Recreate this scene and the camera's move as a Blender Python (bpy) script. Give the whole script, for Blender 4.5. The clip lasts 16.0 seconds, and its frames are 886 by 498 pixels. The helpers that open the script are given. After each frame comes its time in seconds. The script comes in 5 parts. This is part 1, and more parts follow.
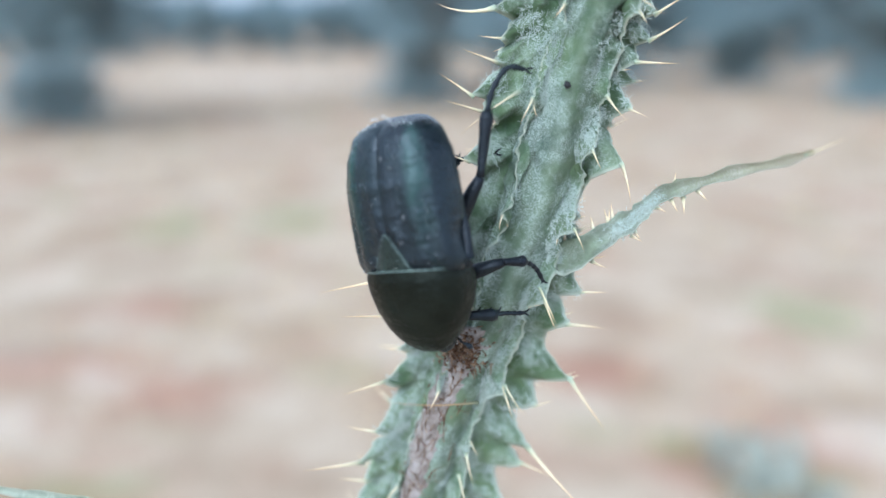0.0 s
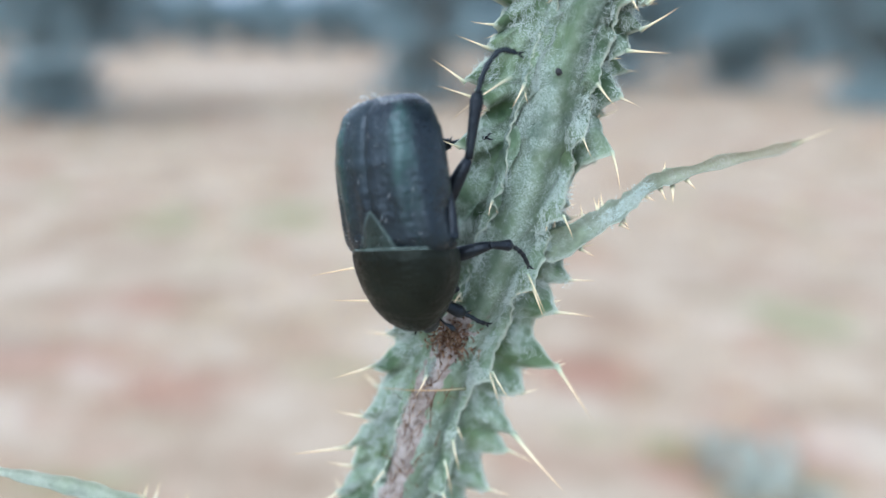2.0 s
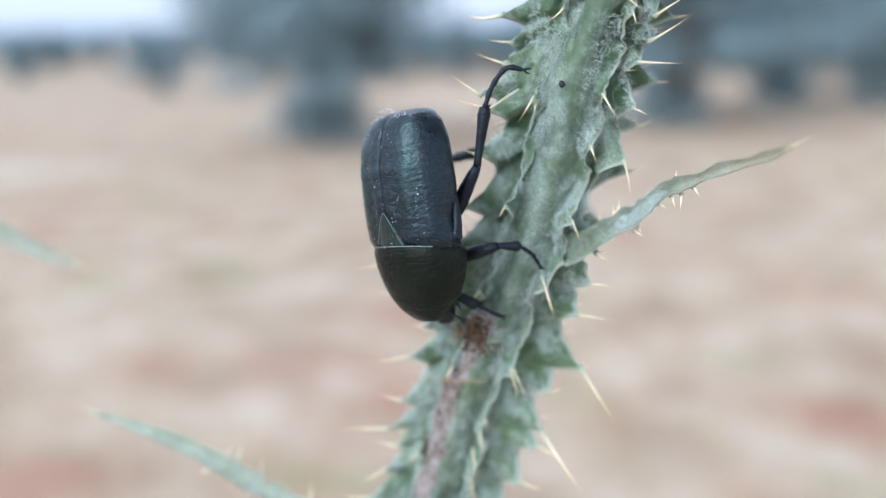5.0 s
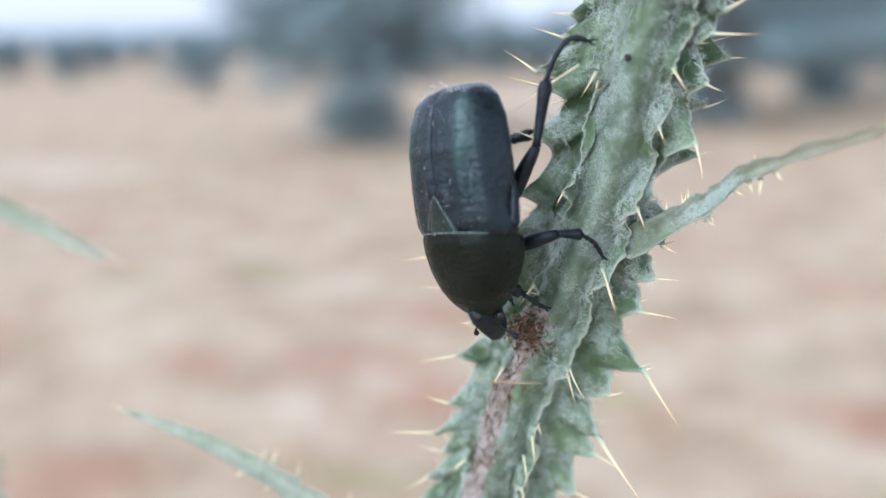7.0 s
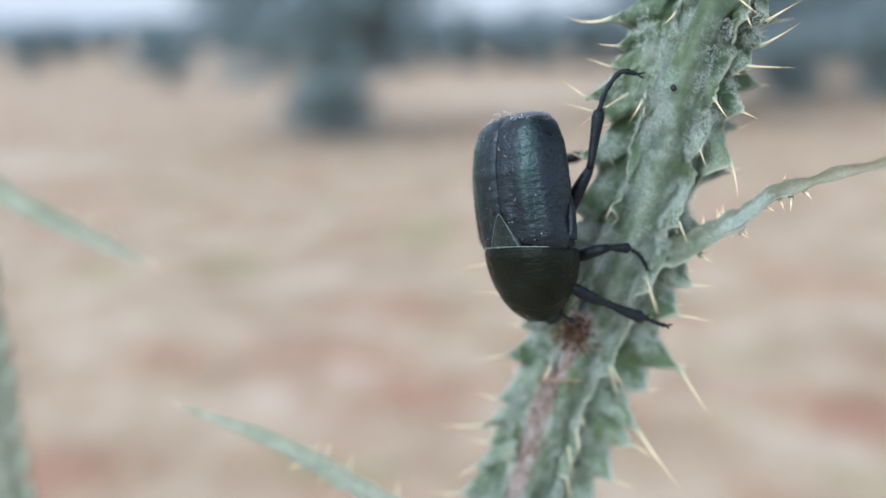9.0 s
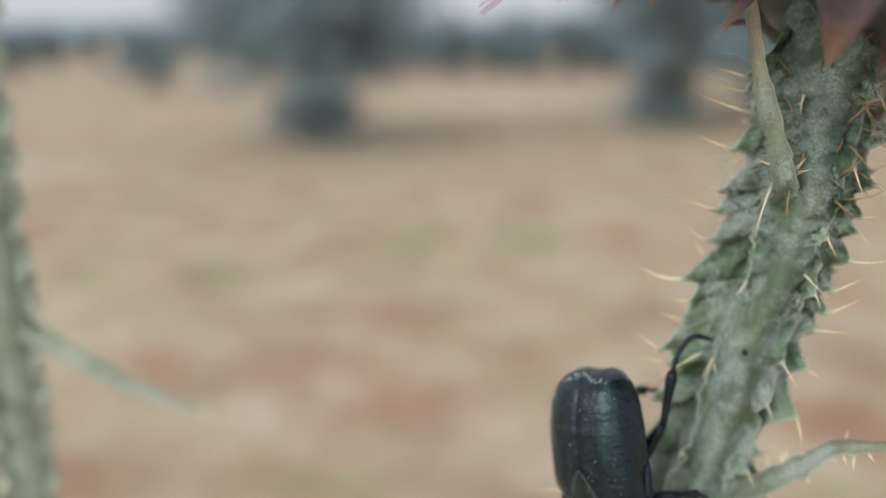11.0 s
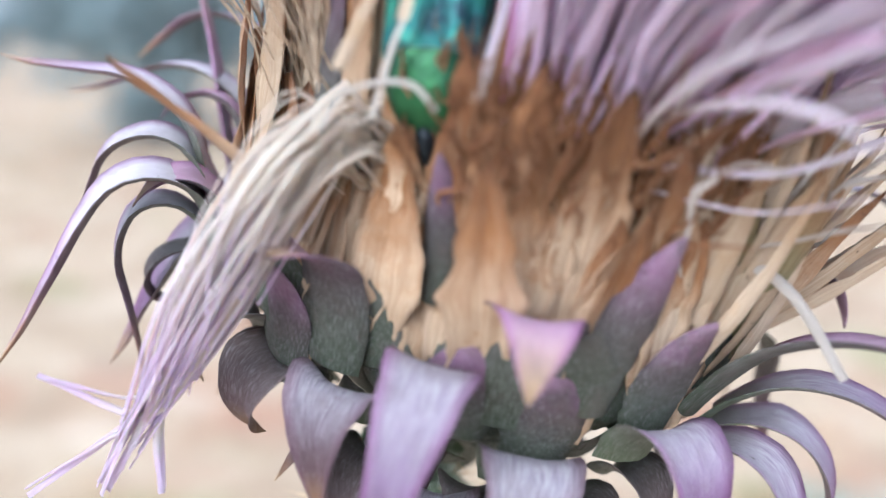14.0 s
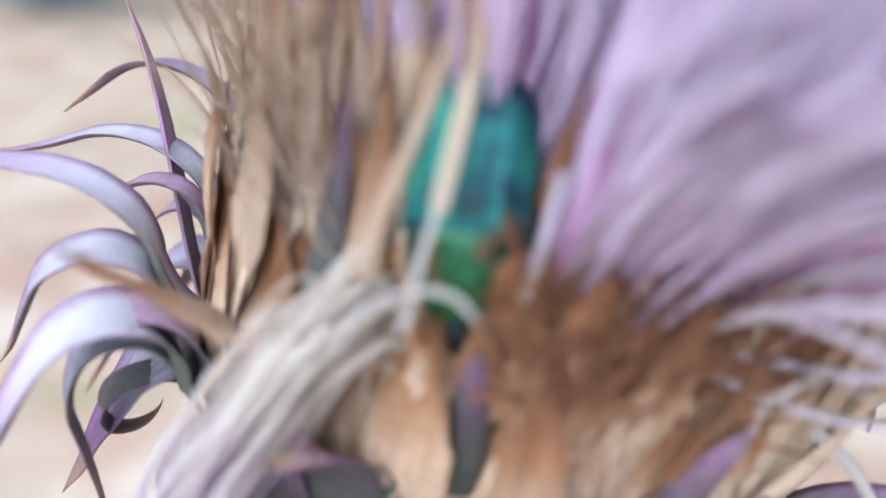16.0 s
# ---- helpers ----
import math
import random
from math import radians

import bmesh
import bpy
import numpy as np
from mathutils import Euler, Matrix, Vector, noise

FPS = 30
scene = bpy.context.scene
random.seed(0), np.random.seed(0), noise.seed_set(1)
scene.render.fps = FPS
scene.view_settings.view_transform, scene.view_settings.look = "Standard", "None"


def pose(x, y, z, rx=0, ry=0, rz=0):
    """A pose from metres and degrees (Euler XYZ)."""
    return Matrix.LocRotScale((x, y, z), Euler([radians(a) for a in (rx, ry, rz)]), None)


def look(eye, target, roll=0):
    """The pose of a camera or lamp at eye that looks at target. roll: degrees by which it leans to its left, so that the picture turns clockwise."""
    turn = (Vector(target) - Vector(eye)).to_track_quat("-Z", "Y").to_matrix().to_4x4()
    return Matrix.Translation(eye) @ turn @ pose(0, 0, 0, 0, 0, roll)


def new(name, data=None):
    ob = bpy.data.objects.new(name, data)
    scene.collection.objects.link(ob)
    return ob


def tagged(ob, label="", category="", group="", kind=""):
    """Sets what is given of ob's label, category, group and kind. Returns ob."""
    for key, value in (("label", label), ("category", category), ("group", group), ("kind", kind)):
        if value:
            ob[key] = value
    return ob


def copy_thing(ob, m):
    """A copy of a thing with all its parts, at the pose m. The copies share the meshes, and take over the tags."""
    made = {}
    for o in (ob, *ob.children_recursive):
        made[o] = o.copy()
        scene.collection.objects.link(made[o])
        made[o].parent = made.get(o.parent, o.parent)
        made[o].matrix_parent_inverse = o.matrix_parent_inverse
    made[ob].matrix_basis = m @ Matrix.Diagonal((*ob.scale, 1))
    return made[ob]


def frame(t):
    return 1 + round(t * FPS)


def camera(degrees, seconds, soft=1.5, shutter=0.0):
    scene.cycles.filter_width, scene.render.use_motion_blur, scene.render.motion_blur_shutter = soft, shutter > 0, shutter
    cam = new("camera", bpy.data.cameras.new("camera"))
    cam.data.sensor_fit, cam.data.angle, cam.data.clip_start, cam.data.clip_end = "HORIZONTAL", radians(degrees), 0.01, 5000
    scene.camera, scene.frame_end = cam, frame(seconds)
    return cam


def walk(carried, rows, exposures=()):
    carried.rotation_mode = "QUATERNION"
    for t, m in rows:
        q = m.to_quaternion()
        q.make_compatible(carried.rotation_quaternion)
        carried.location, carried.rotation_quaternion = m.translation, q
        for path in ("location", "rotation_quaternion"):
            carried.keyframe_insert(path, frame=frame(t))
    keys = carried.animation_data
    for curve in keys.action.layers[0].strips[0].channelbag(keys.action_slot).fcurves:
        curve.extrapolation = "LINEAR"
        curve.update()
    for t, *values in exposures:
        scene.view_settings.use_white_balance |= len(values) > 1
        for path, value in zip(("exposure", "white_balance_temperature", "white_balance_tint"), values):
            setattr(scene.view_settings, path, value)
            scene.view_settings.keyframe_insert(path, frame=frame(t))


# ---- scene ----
MM = 0.001

# ------------------------------------------------------------------ camera
cam = camera(56.0, 16.0, soft=1.4)
cam.data.dof.use_dof = True
cam.data.dof.focus_distance = 0.0755
cam.data.dof.aperture_fstop = 10.5
PATH = [
    (0, (0.00000, 0.00000, 1.30000), (-0.00000, 0.09597, 1.27188), 0.30),
    (0.5, (-0.00216, -0.00296, 1.30143), (-0.00200, 0.09298, 1.27322), 0.83),
    (1, (-0.00099, -0.00771, 1.30195), (-0.00059, 0.08826, 1.27383), 0.93),
    (1.5, (-0.00263, -0.00012, 1.30155), (-0.00213, 0.09587, 1.27354), 0.77),
    (2, (0.00062, -0.00060, 1.29884), (0.00110, 0.09534, 1.27065), 1.31),
    (2.5, (0.00384, -0.00613, 1.29870), (0.00534, 0.08953, 1.26959), 1.44),
    (3, (0.00202, -0.00142, 1.30153), (0.00203, 0.09428, 1.27252), 1.01),
    (3.5, (0.00289, -0.00350, 1.30184), (-0.00034, 0.09167, 1.27133), 0.84),
    (4, (0.00986, -0.01005, 1.29994), (-0.00418, 0.08465, 1.27107), 0.32),
    (4.2, (0.01397, -0.00990, 1.29981), (-0.00411, 0.08448, 1.27214), -0.17),
    (6.3, (0.02540, 0.00445, 1.29601), (-0.00813, 0.09540, 1.27144), -2.04),
    (6.5, (0.01991, 0.00136, 1.29697), (-0.01379, 0.09217, 1.27212), -2.31),
    (7, (0.01964, 0.00059, 1.29607), (-0.01287, 0.09169, 1.27072), -1.63),
    (7.5, (0.02030, 0.00375, 1.29712), (-0.01125, 0.09508, 1.27137), -1.33),
    (8, (0.02218, 0.00044, 1.29691), (-0.00938, 0.09176, 1.27111), -1.79),
    (8.2, (0.02097, -0.00302, 1.29705), (-0.00921, 0.08863, 1.27078), -1.83),
    (10.3, (0.00666, -0.00995, 1.31390), (-0.02160, 0.08239, 1.28796), -0.80),
    (10.5, (0.00733, -0.00724, 1.31732), (-0.02055, 0.08520, 1.29130), -0.77),
    (11, (0.00391, -0.00945, 1.32513), (-0.02342, 0.08322, 1.29934), -0.84),
    (11.5, (0.00195, -0.01435, 1.33361), (-0.02322, 0.07926, 1.30904), -0.02),
    (12, (0.01161, -0.00781, 1.33849), (-0.01116, 0.08669, 1.31502), 0.00),
    (12.5, (0.01725, -0.00753, 1.34670), (-0.00200, 0.08790, 1.32386), -0.33),
    (13, (0.02070, -0.00858, 1.35409), (0.00380, 0.08744, 1.33183), 0.30),
    (13.5, (0.02672, -0.00077, 1.35996), (0.01414, 0.09541, 1.33564), 0.69),
    (14, (0.02947, 0.00170, 1.36637), (0.01904, 0.09754, 1.33979), 0.19),
    (14.5, (0.02667, 0.00240, 1.37079), (0.01781, 0.09758, 1.34142), 0.61),
    (15, (0.02675, 0.01000, 1.37894), (0.02103, 0.10325, 1.34329), 0.85),
    (15.5, (0.02203, 0.01562, 1.38215), (0.01847, 0.10780, 1.34355), 1.08),
    (16, (0.02052, 0.01819, 1.38346), (0.02007, 0.10965, 1.34304), 1.74),
]
EXPOSURES = [(0.0, 0.98, 5200, 7), (1.5, 0.92, 5250, 8), (2.0, 0.92, 5250, 8), (2.5, 0.74, 5350, 9), (3.0, 0.82, 5300, 8), (3.5, 0.88, 5350, 9), (4.2, 0.9, 5300, 9), (6.4, 0.93, 5450, 11), (8.2, 0.91, 5500, 11), (10.3, 0.32, 5850, 7), (11.0, 0.34, 6250, 8), (11.5, 0.38, 6350, 8), (12.0, 0.42, 6300, 8), (12.5, 0.88, 5850, 7), (13.0, 0.97, 5700, 8), (14.5, 1.42, 5420, 11), (16.0, 1.24, 5320, 12)]
walk(cam, [(t, look(eye, target, roll)) for t, eye, target, roll in PATH], EXPOSURES)

# ------------------------------------------------------------------ light
world = bpy.data.worlds.new("sky")
scene.world = world
world.use_nodes = True
wt = world.node_tree
wt.nodes.clear()
sky = wt.nodes.new("ShaderNodeTexSky")
sky.sky_type = "NISHITA"
sky.sun_disc = False
sky.sun_elevation, sky.sun_rotation = radians(41), radians(209)
sky.air_density, sky.dust_density, sky.ozone_density = 1.0, 4.0, 1.0
wb = wt.nodes.new("ShaderNodeBackground")
wb.inputs["Strength"].default_value = 0.15
wo = wt.nodes.new("ShaderNodeOutputWorld")
grey = wt.nodes.new("ShaderNodeHueSaturation")
grey.inputs["Saturation"].default_value = 0.36
haze = wt.nodes.new("ShaderNodeMix")
haze.data_type = "RGBA"
haze.inputs[0].default_value, haze.inputs[7].default_value = 0.5, (5.5, 5.65, 5.9, 1)
wt.links.new(sky.outputs[0], grey.inputs["Color"])
wt.links.new(grey.outputs[0], haze.inputs[6])
wt.links.new(haze.outputs[2], wb.inputs[0])
wt.links.new(wb.outputs[0], wo.inputs[0])
sun = bpy.data.lights.new("sun", "SUN")
sun.energy, sun.angle, sun.color = 0.9, radians(40), (1.0, 0.96, 0.9)
sun_ob = new("sun", sun)
sun_ob.matrix_world = look((-2.4, -4.4, 5.6), (0, 0, 1.3))
scene.view_settings.exposure = 0.0


# ------------------------------------------------------------------ materials
class Mat:
    """A small wrapper for node materials."""

    def __init__(self, name, rough=0.6, metal=0.0, spec=0.5):
        self.m = bpy.data.materials.new(name)
        self.m.use_nodes = True
        self.t = self.m.node_tree
        self.b = self.t.nodes["Principled BSDF"]
        self.b.inputs["Roughness"].default_value = rough
        self.b.inputs["Metallic"].default_value = metal
        self.b.inputs["Specular IOR Level"].default_value = spec
        self.tc = self.t.nodes.new("ShaderNodeTexCoord")

    def node(self, kind, **kw):
        n = self.t.nodes.new(kind)
        for k, v in kw.items():
            n.inputs[k].default_value = v
        return n

    def link(self, a, b):
        self.t.links.new(a, b)

    def noise(self, scale, detail=4, rough=0.6, coord="Object", stretch=None):
        n = self.node("ShaderNodeTexNoise", Scale=scale, Detail=detail, Roughness=rough)
        src = self.tc.outputs[coord]
        if stretch:
            mp = self.node("ShaderNodeMapping")
            mp.inputs["Scale"].default_value = stretch
            self.link(src, mp.inputs[0])
            src = mp.outputs[0]
        self.link(src, n.inputs["Vector"])
        return n.outputs["Fac"]

    def voronoi(self, scale, coord="Object", feature="F1"):
        n = self.node("ShaderNodeTexVoronoi", Scale=scale)
        n.feature = feature
        self.link(self.tc.outputs[coord], n.inputs["Vector"])
        return n.outputs["Distance"]

    def ramp(self, fac, stops):
        n = self.node("ShaderNodeValToRGB")
        e = n.color_ramp.elements
        while len(e) < len(stops):
            e.new(0.5)
        for k, (p, c) in zip(e, stops):
            k.position, k.color = p, (*c, 1) if len(c) == 3 else c
        self.link(fac, n.inputs[0])
        return n.outputs[0]

    def grey(self, fac, a, b):
        return self.ramp(fac, [(a, (0, 0, 0)), (b, (1, 1, 1))])

    def mix(self, fac, a, b, mode="MIX"):
        n = self.t.nodes.new("ShaderNodeMix")
        n.data_type, n.blend_type = "RGBA", mode
        for s, v in ((0, fac), (6, a), (7, b)):
            if hasattr(v, "is_output"):
                self.link(v, n.inputs[s])
            else:
                n.inputs[s].default_value = v if s == 0 else (*v, 1)
        return n.outputs[2]

    def uv(self, axis):
        n = self.t.nodes.new("ShaderNodeSeparateXYZ")
        self.link(self.tc.outputs["UV"], n.inputs[0])
        return n.outputs[axis]

    def random(self):
        return self.t.nodes.new("ShaderNodeObjectInfo").outputs["Random"]

    def color(self, out):
        if hasattr(out, "is_output"):
            self.link(out, self.b.inputs["Base Color"])
        else:
            self.b.inputs["Base Color"].default_value = (*out, 1)
        return self

    def rough(self, out):
        self.link(out, self.b.inputs["Roughness"])
        return self

    def bump(self, fac, dist, strength=1.0):
        n = self.node("ShaderNodeBump", Strength=strength, Distance=dist)
        self.link(fac, n.inputs["Height"])
        prev = self.b.inputs["Normal"].links
        if prev:
            self.link(prev[0].from_socket, n.inputs["Normal"])
        self.link(n.outputs[0], self.b.inputs["Normal"])
        return self

    def soft(self, weight, radius):
        self.b.inputs["Subsurface Weight"].default_value = weight
        self.b.inputs["Subsurface Scale"].default_value = radius
        self.b.inputs["Subsurface Radius"].default_value = (1.0, 0.75, 0.75)
        return self


def felt_material(name, green, wool, low, high, veins=False, tip=False):
    """Green plant skin under a patchy white felt of matted fibres."""
    m = Mat(name, 0.8, spec=0.25)
    big = m.noise(300, 5, 0.62)
    fib = m.node("ShaderNodeTexNoise", Scale=1500.0, Detail=6.0, Roughness=0.8, Distortion=3.2)
    m.link(m.tc.outputs["Object"], fib.inputs["Vector"])
    fine = fib.outputs["Fac"]
    skin = m.mix(m.grey(m.noise(700, 4), 0.35, 0.65), green, tuple(c * 0.6 for c in green))
    skin = m.mix(m.grey(m.noise(120, 3), 0.4, 0.65), skin, m.mix(0.5, skin, (0.24, 0.33, 0.15)))
    thread = m.grey(fine, 0.40, 0.62)
    cover = m.mix(1.0, m.grey(big, low, high), m.ramp(thread, [(0.0, (0.08, 0.08, 0.08)), (1.0, (1, 1, 1))]), "MULTIPLY")
    film = m.grey(m.noise(170, 3, 0.5), 0.35, 0.7)
    cover = m.mix(0.12, cover, film)
    col = m.mix(cover, skin, wool)
    if veins:
        vein = m.grey(m.uv(1), 0.25, 0.95)
        col = m.mix(m.mix(0.35, (0, 0, 0), vein), col, m.mix(m.grey(fine, 0.35, 0.65), (0.26, 0.31, 0.25), (0.46, 0.51, 0.44)))
    if tip:
        col = m.mix(m.mix(0.7, (0, 0, 0), m.grey(m.uv(1), 0.45, 1.0)), col, (0.48, 0.38, 0.25))
    margin = m.grey(m.uv(0), 0.90, 0.99)
    m.color(m.mix(m.mix(0.7, (0, 0, 0), margin), col, (0.66, 0.71, 0.58)))
    m.bump(fine, 0.00035, 0.9).bump(big, 0.0006, 0.45)
    return m.m


M_STEM = felt_material("felted_stem", (0.10, 0.158, 0.105), (0.48, 0.57, 0.505), 0.40, 0.58, True)
M_WING = felt_material("felted_wing", (0.10, 0.175, 0.085), (0.50, 0.595, 0.51), 0.44, 0.60, True)
M_SIDE = felt_material("felted_leaf", (0.30, 0.36, 0.25), (0.58, 0.63, 0.56), 0.34, 0.62, False, True)
M_FARSTEM = felt_material("felted_far_stem", (0.42, 0.48, 0.36), (0.68, 0.73, 0.62), 0.30, 0.60)


def spine_material():
    m = Mat("spine", 0.45)
    m.color(m.ramp(m.uv(1), [(0.0, (0.34, 0.42, 0.30)), (0.15, (0.56, 0.53, 0.35)), (0.4, (0.78, 0.66, 0.43)), (0.75, (0.72, 0.52, 0.29)), (1.0, (0.50, 0.32, 0.15))]))
    m.soft(0.2, 0.0005)
    return m.m


M_SPINE = spine_material()
m = Mat("brown_spine", 0.5)
m.color(m.ramp(m.uv(1), [(0.0, (0.16, 0.19, 0.11)), (0.3, (0.34, 0.23, 0.12)), (1.0, (0.42, 0.24, 0.10))]))
M_BROWNSPINE = m.m
m = Mat("wool", 0.9, spec=0.1)
m.color(m.mix(m.noise(400, 2), (0.40, 0.48, 0.44), (0.60, 0.68, 0.61)))
M_WOOL = m.m
m = Mat("frass", 0.85, spec=0.2)
m.color(m.ramp(m.noise(1800, 4), [(0.3, (0.045, 0.024, 0.016)), (0.5, (0.15, 0.085, 0.05)), (0.68, (0.40, 0.29, 0.19))]))
m.bump(m.noise(2500, 4), 0.0003)
M_FRASS = m.m
m = Mat("scar", 0.85, spec=0.2)
m.color(m.mix(m.grey(m.noise(500, 5, 0.7), 0.35, 0.65), (0.19, 0.155, 0.13), (0.40, 0.365, 0.34)))
m.bump(m.noise(1800, 4), 0.0003)
M_SCAR = m.m
m = Mat("dust", 0.9)
m.color((0.62, 0.64, 0.64))
M_DUST = m.m
m = Mat("black_speck", 0.5)
m.color((0.01, 0.01, 0.012))
M_SPECK = m.m


def bract_material(name, stops, streak=0.35, spots=True, gloss=0.42, edge=None, bleach_sheen=0.0, stain=None, sss=0.1, strands=None):
    """Colour runs along the blade (V), with fine lengthwise veins (U)."""
    m = Mat(name, gloss, spec=0.45)
    base = m.ramp(m.uv(1), stops)
    vein = m.noise(9, 4, 0.7, "UV", (14, 1.2, 1))
    # bluish-white flecks near the fold: pale skin and painted sheen together
    if bleach_sheen:
        band = m.ramp(m.uv(1), [(0.18, (0, 0, 0)), (0.3, (1, 1, 1)), (0.42, (0.65, 0.65, 0.65)), (0.65, (0, 0, 0))])
        flecks = m.grey(m.noise(5, 6, 0.8, "UV", (8, 1.6, 1)), 0.42, 0.58)
        base = m.mix(m.mix(bleach_sheen, (0, 0, 0), m.mix(1.0, band, flecks, "MULTIPLY")), base, (0.80, 0.79, 0.84))
    if edge:
        rim = m.ramp(m.uv(0), [(0.0, (1, 1, 1)), (0.2, (0, 0, 0)), (0.8, (0, 0, 0)), (1.0, (1, 1, 1))])
        base = m.mix(rim, base, m.mix(0.75, base, edge))
    col = m.mix(m.grey(vein, 0.35, 0.75), m.mix(streak, base, (0.10, 0.07, 0.06), "MULTIPLY"), base)
    if stain:
        col = m.mix(m.grey(m.noise(170, 5, 0.7), 0.5, 0.66), col, m.mix(0.7, col, stain))
    if spots:
        col = m.mix(m.mix(0.75, (0, 0, 0), m.grey(m.noise(560, 4, 0.7), 0.645, 0.71)), col, (0.10, 0.06, 0.055))
        # pale streaks: scuffs, with bluish-white highlights painted in
        scuff_glint = m.noise(5, 6, 0.8, "UV", (16, 3.0, 1))
        col = m.mix(m.mix(0.5, (0, 0, 0), m.grey(scuff_glint, 0.5, 0.62)), col, m.mix(0.6, col, (0.66, 0.62, 0.68)))
        col = m.mix(m.mix(0.55, (0, 0, 0), m.grey(m.noise(210, 5, 0.7), 0.5, 0.66)), col, m.mix(0.6, col, (0.14, 0.10, 0.09)))
    tone = m.mix(m.random(), (0.84, 0.84, 0.84), (1.0, 1.0, 1.0))
    if strands:
        isle = m.t.nodes.new("ShaderNodeNewGeometry").outputs["Random Per Island"]
        tone = m.ramp(isle, strands)
    col = m.mix(1.0, col, tone, "MULTIPLY")
    m.color(col)
    m.bump(vein, 0.0002, 0.9).bump(m.noise(500, 4, 0.7), 0.0003, 0.35)
    m.rough(m.ramp(m.noise(300, 5, 0.7), [(0.3, (gloss - 0.06,) * 3), (0.7, (min(1.0, gloss + 0.28),) * 3)]))
    m.soft(sss, 0.002 if strands else 0.0006)
    return m.m


M_LAV = bract_material("bract_inner_face", [(0.0, (0.30, 0.32, 0.24)), (0.2, (0.34, 0.30, 0.34)), (0.36, (0.40, 0.32, 0.45)), (0.6, (0.31, 0.15, 0.35)), (0.78, (0.21, 0.085, 0.19)), (0.88, (0.50, 0.31, 0.18)), (1.0, (0.58, 0.38, 0.16))], 0.5, True, 0.36, (0.36, 0.10, 0.34), 0.85)
M_MAUVE = bract_material("bract_inner_face_faded", [(0.0, (0.30, 0.32, 0.24)), (0.2, (0.30, 0.27, 0.30)), (0.36, (0.34, 0.30, 0.38)), (0.55, (0.20, 0.14, 0.18)), (0.75, (0.15, 0.075, 0.085)), (0.9, (0.40, 0.22, 0.11)), (1.0, (0.55, 0.36, 0.16))], 0.6, True, 0.36, (0.22, 0.10, 0.16), 0.8)
M_OUTER = bract_material("bract_outer_face", [(0.0, (0.12, 0.17, 0.09)), (0.25, (0.13, 0.15, 0.11)), (0.5, (0.15, 0.12, 0.12)), (0.75, (0.22, 0.12, 0.18)), (0.9, (0.42, 0.24, 0.16)), (1.0, (0.55, 0.36, 0.16))], 0.4, True, 0.45)
M_WHITE = bract_material("bract_inner_face_pale", [(0.0, (0.34, 0.36, 0.28)), (0.15, (0.58, 0.57, 0.60)), (0.5, (0.66, 0.62, 0.70)), (0.72, (0.52, 0.38, 0.52)), (0.86, (0.40, 0.25, 0.26)), (0.92, (0.54, 0.36, 0.20)), (1.0, (0.58, 0.38, 0.16))], 0.3, True, 0.38, (0.40, 0.16, 0.38), 0.5)
M_RIMWARD = (M_WHITE, M_OUTER)
M_PURPLE = (M_LAV, M_OUTER)
M_FADED = (M_MAUVE, M_OUTER)
M_DARKBRACT = bract_material("dark_bract", [(0.0, (0.12, 0.15, 0.09)), (0.3, (0.11, 0.10, 0.085)), (0.7, (0.13, 0.075, 0.08)), (0.88, (0.30, 0.16, 0.08)), (1.0, (0.55, 0.34, 0.14))])
M_PLATE = bract_material("bract_plate", [(0.0, (0.06, 0.09, 0.045)), (0.3, (0.085, 0.10, 0.07)), (0.55, (0.10, 0.075, 0.08)), (0.8, (0.30, 0.15, 0.26)), (1.0, (0.46, 0.28, 0.40))], 0.55, True, 0.45, None, 0.0, (0.06, 0.055, 0.045))
M_PINK = bract_material("bract_plate_inner", [(0.0, (0.30, 0.30, 0.24)), (0.45, (0.48, 0.30, 0.46)), (0.7, (0.55, 0.34, 0.48)), (0.9, (0.60, 0.42, 0.28)), (1.0, (0.58, 0.38, 0.18))], 0.3, True, 0.45, (0.40, 0.14, 0.36), 0.3)
M_GREYBRACT = (M_PINK, M_PLATE)
M_SCALE = bract_material("cup_scale", [(0.0, (0.06, 0.09, 0.045)), (0.5, (0.09, 0.115, 0.075)), (1.0, (0.12, 0.11, 0.085))], 0.5, True, 0.5)


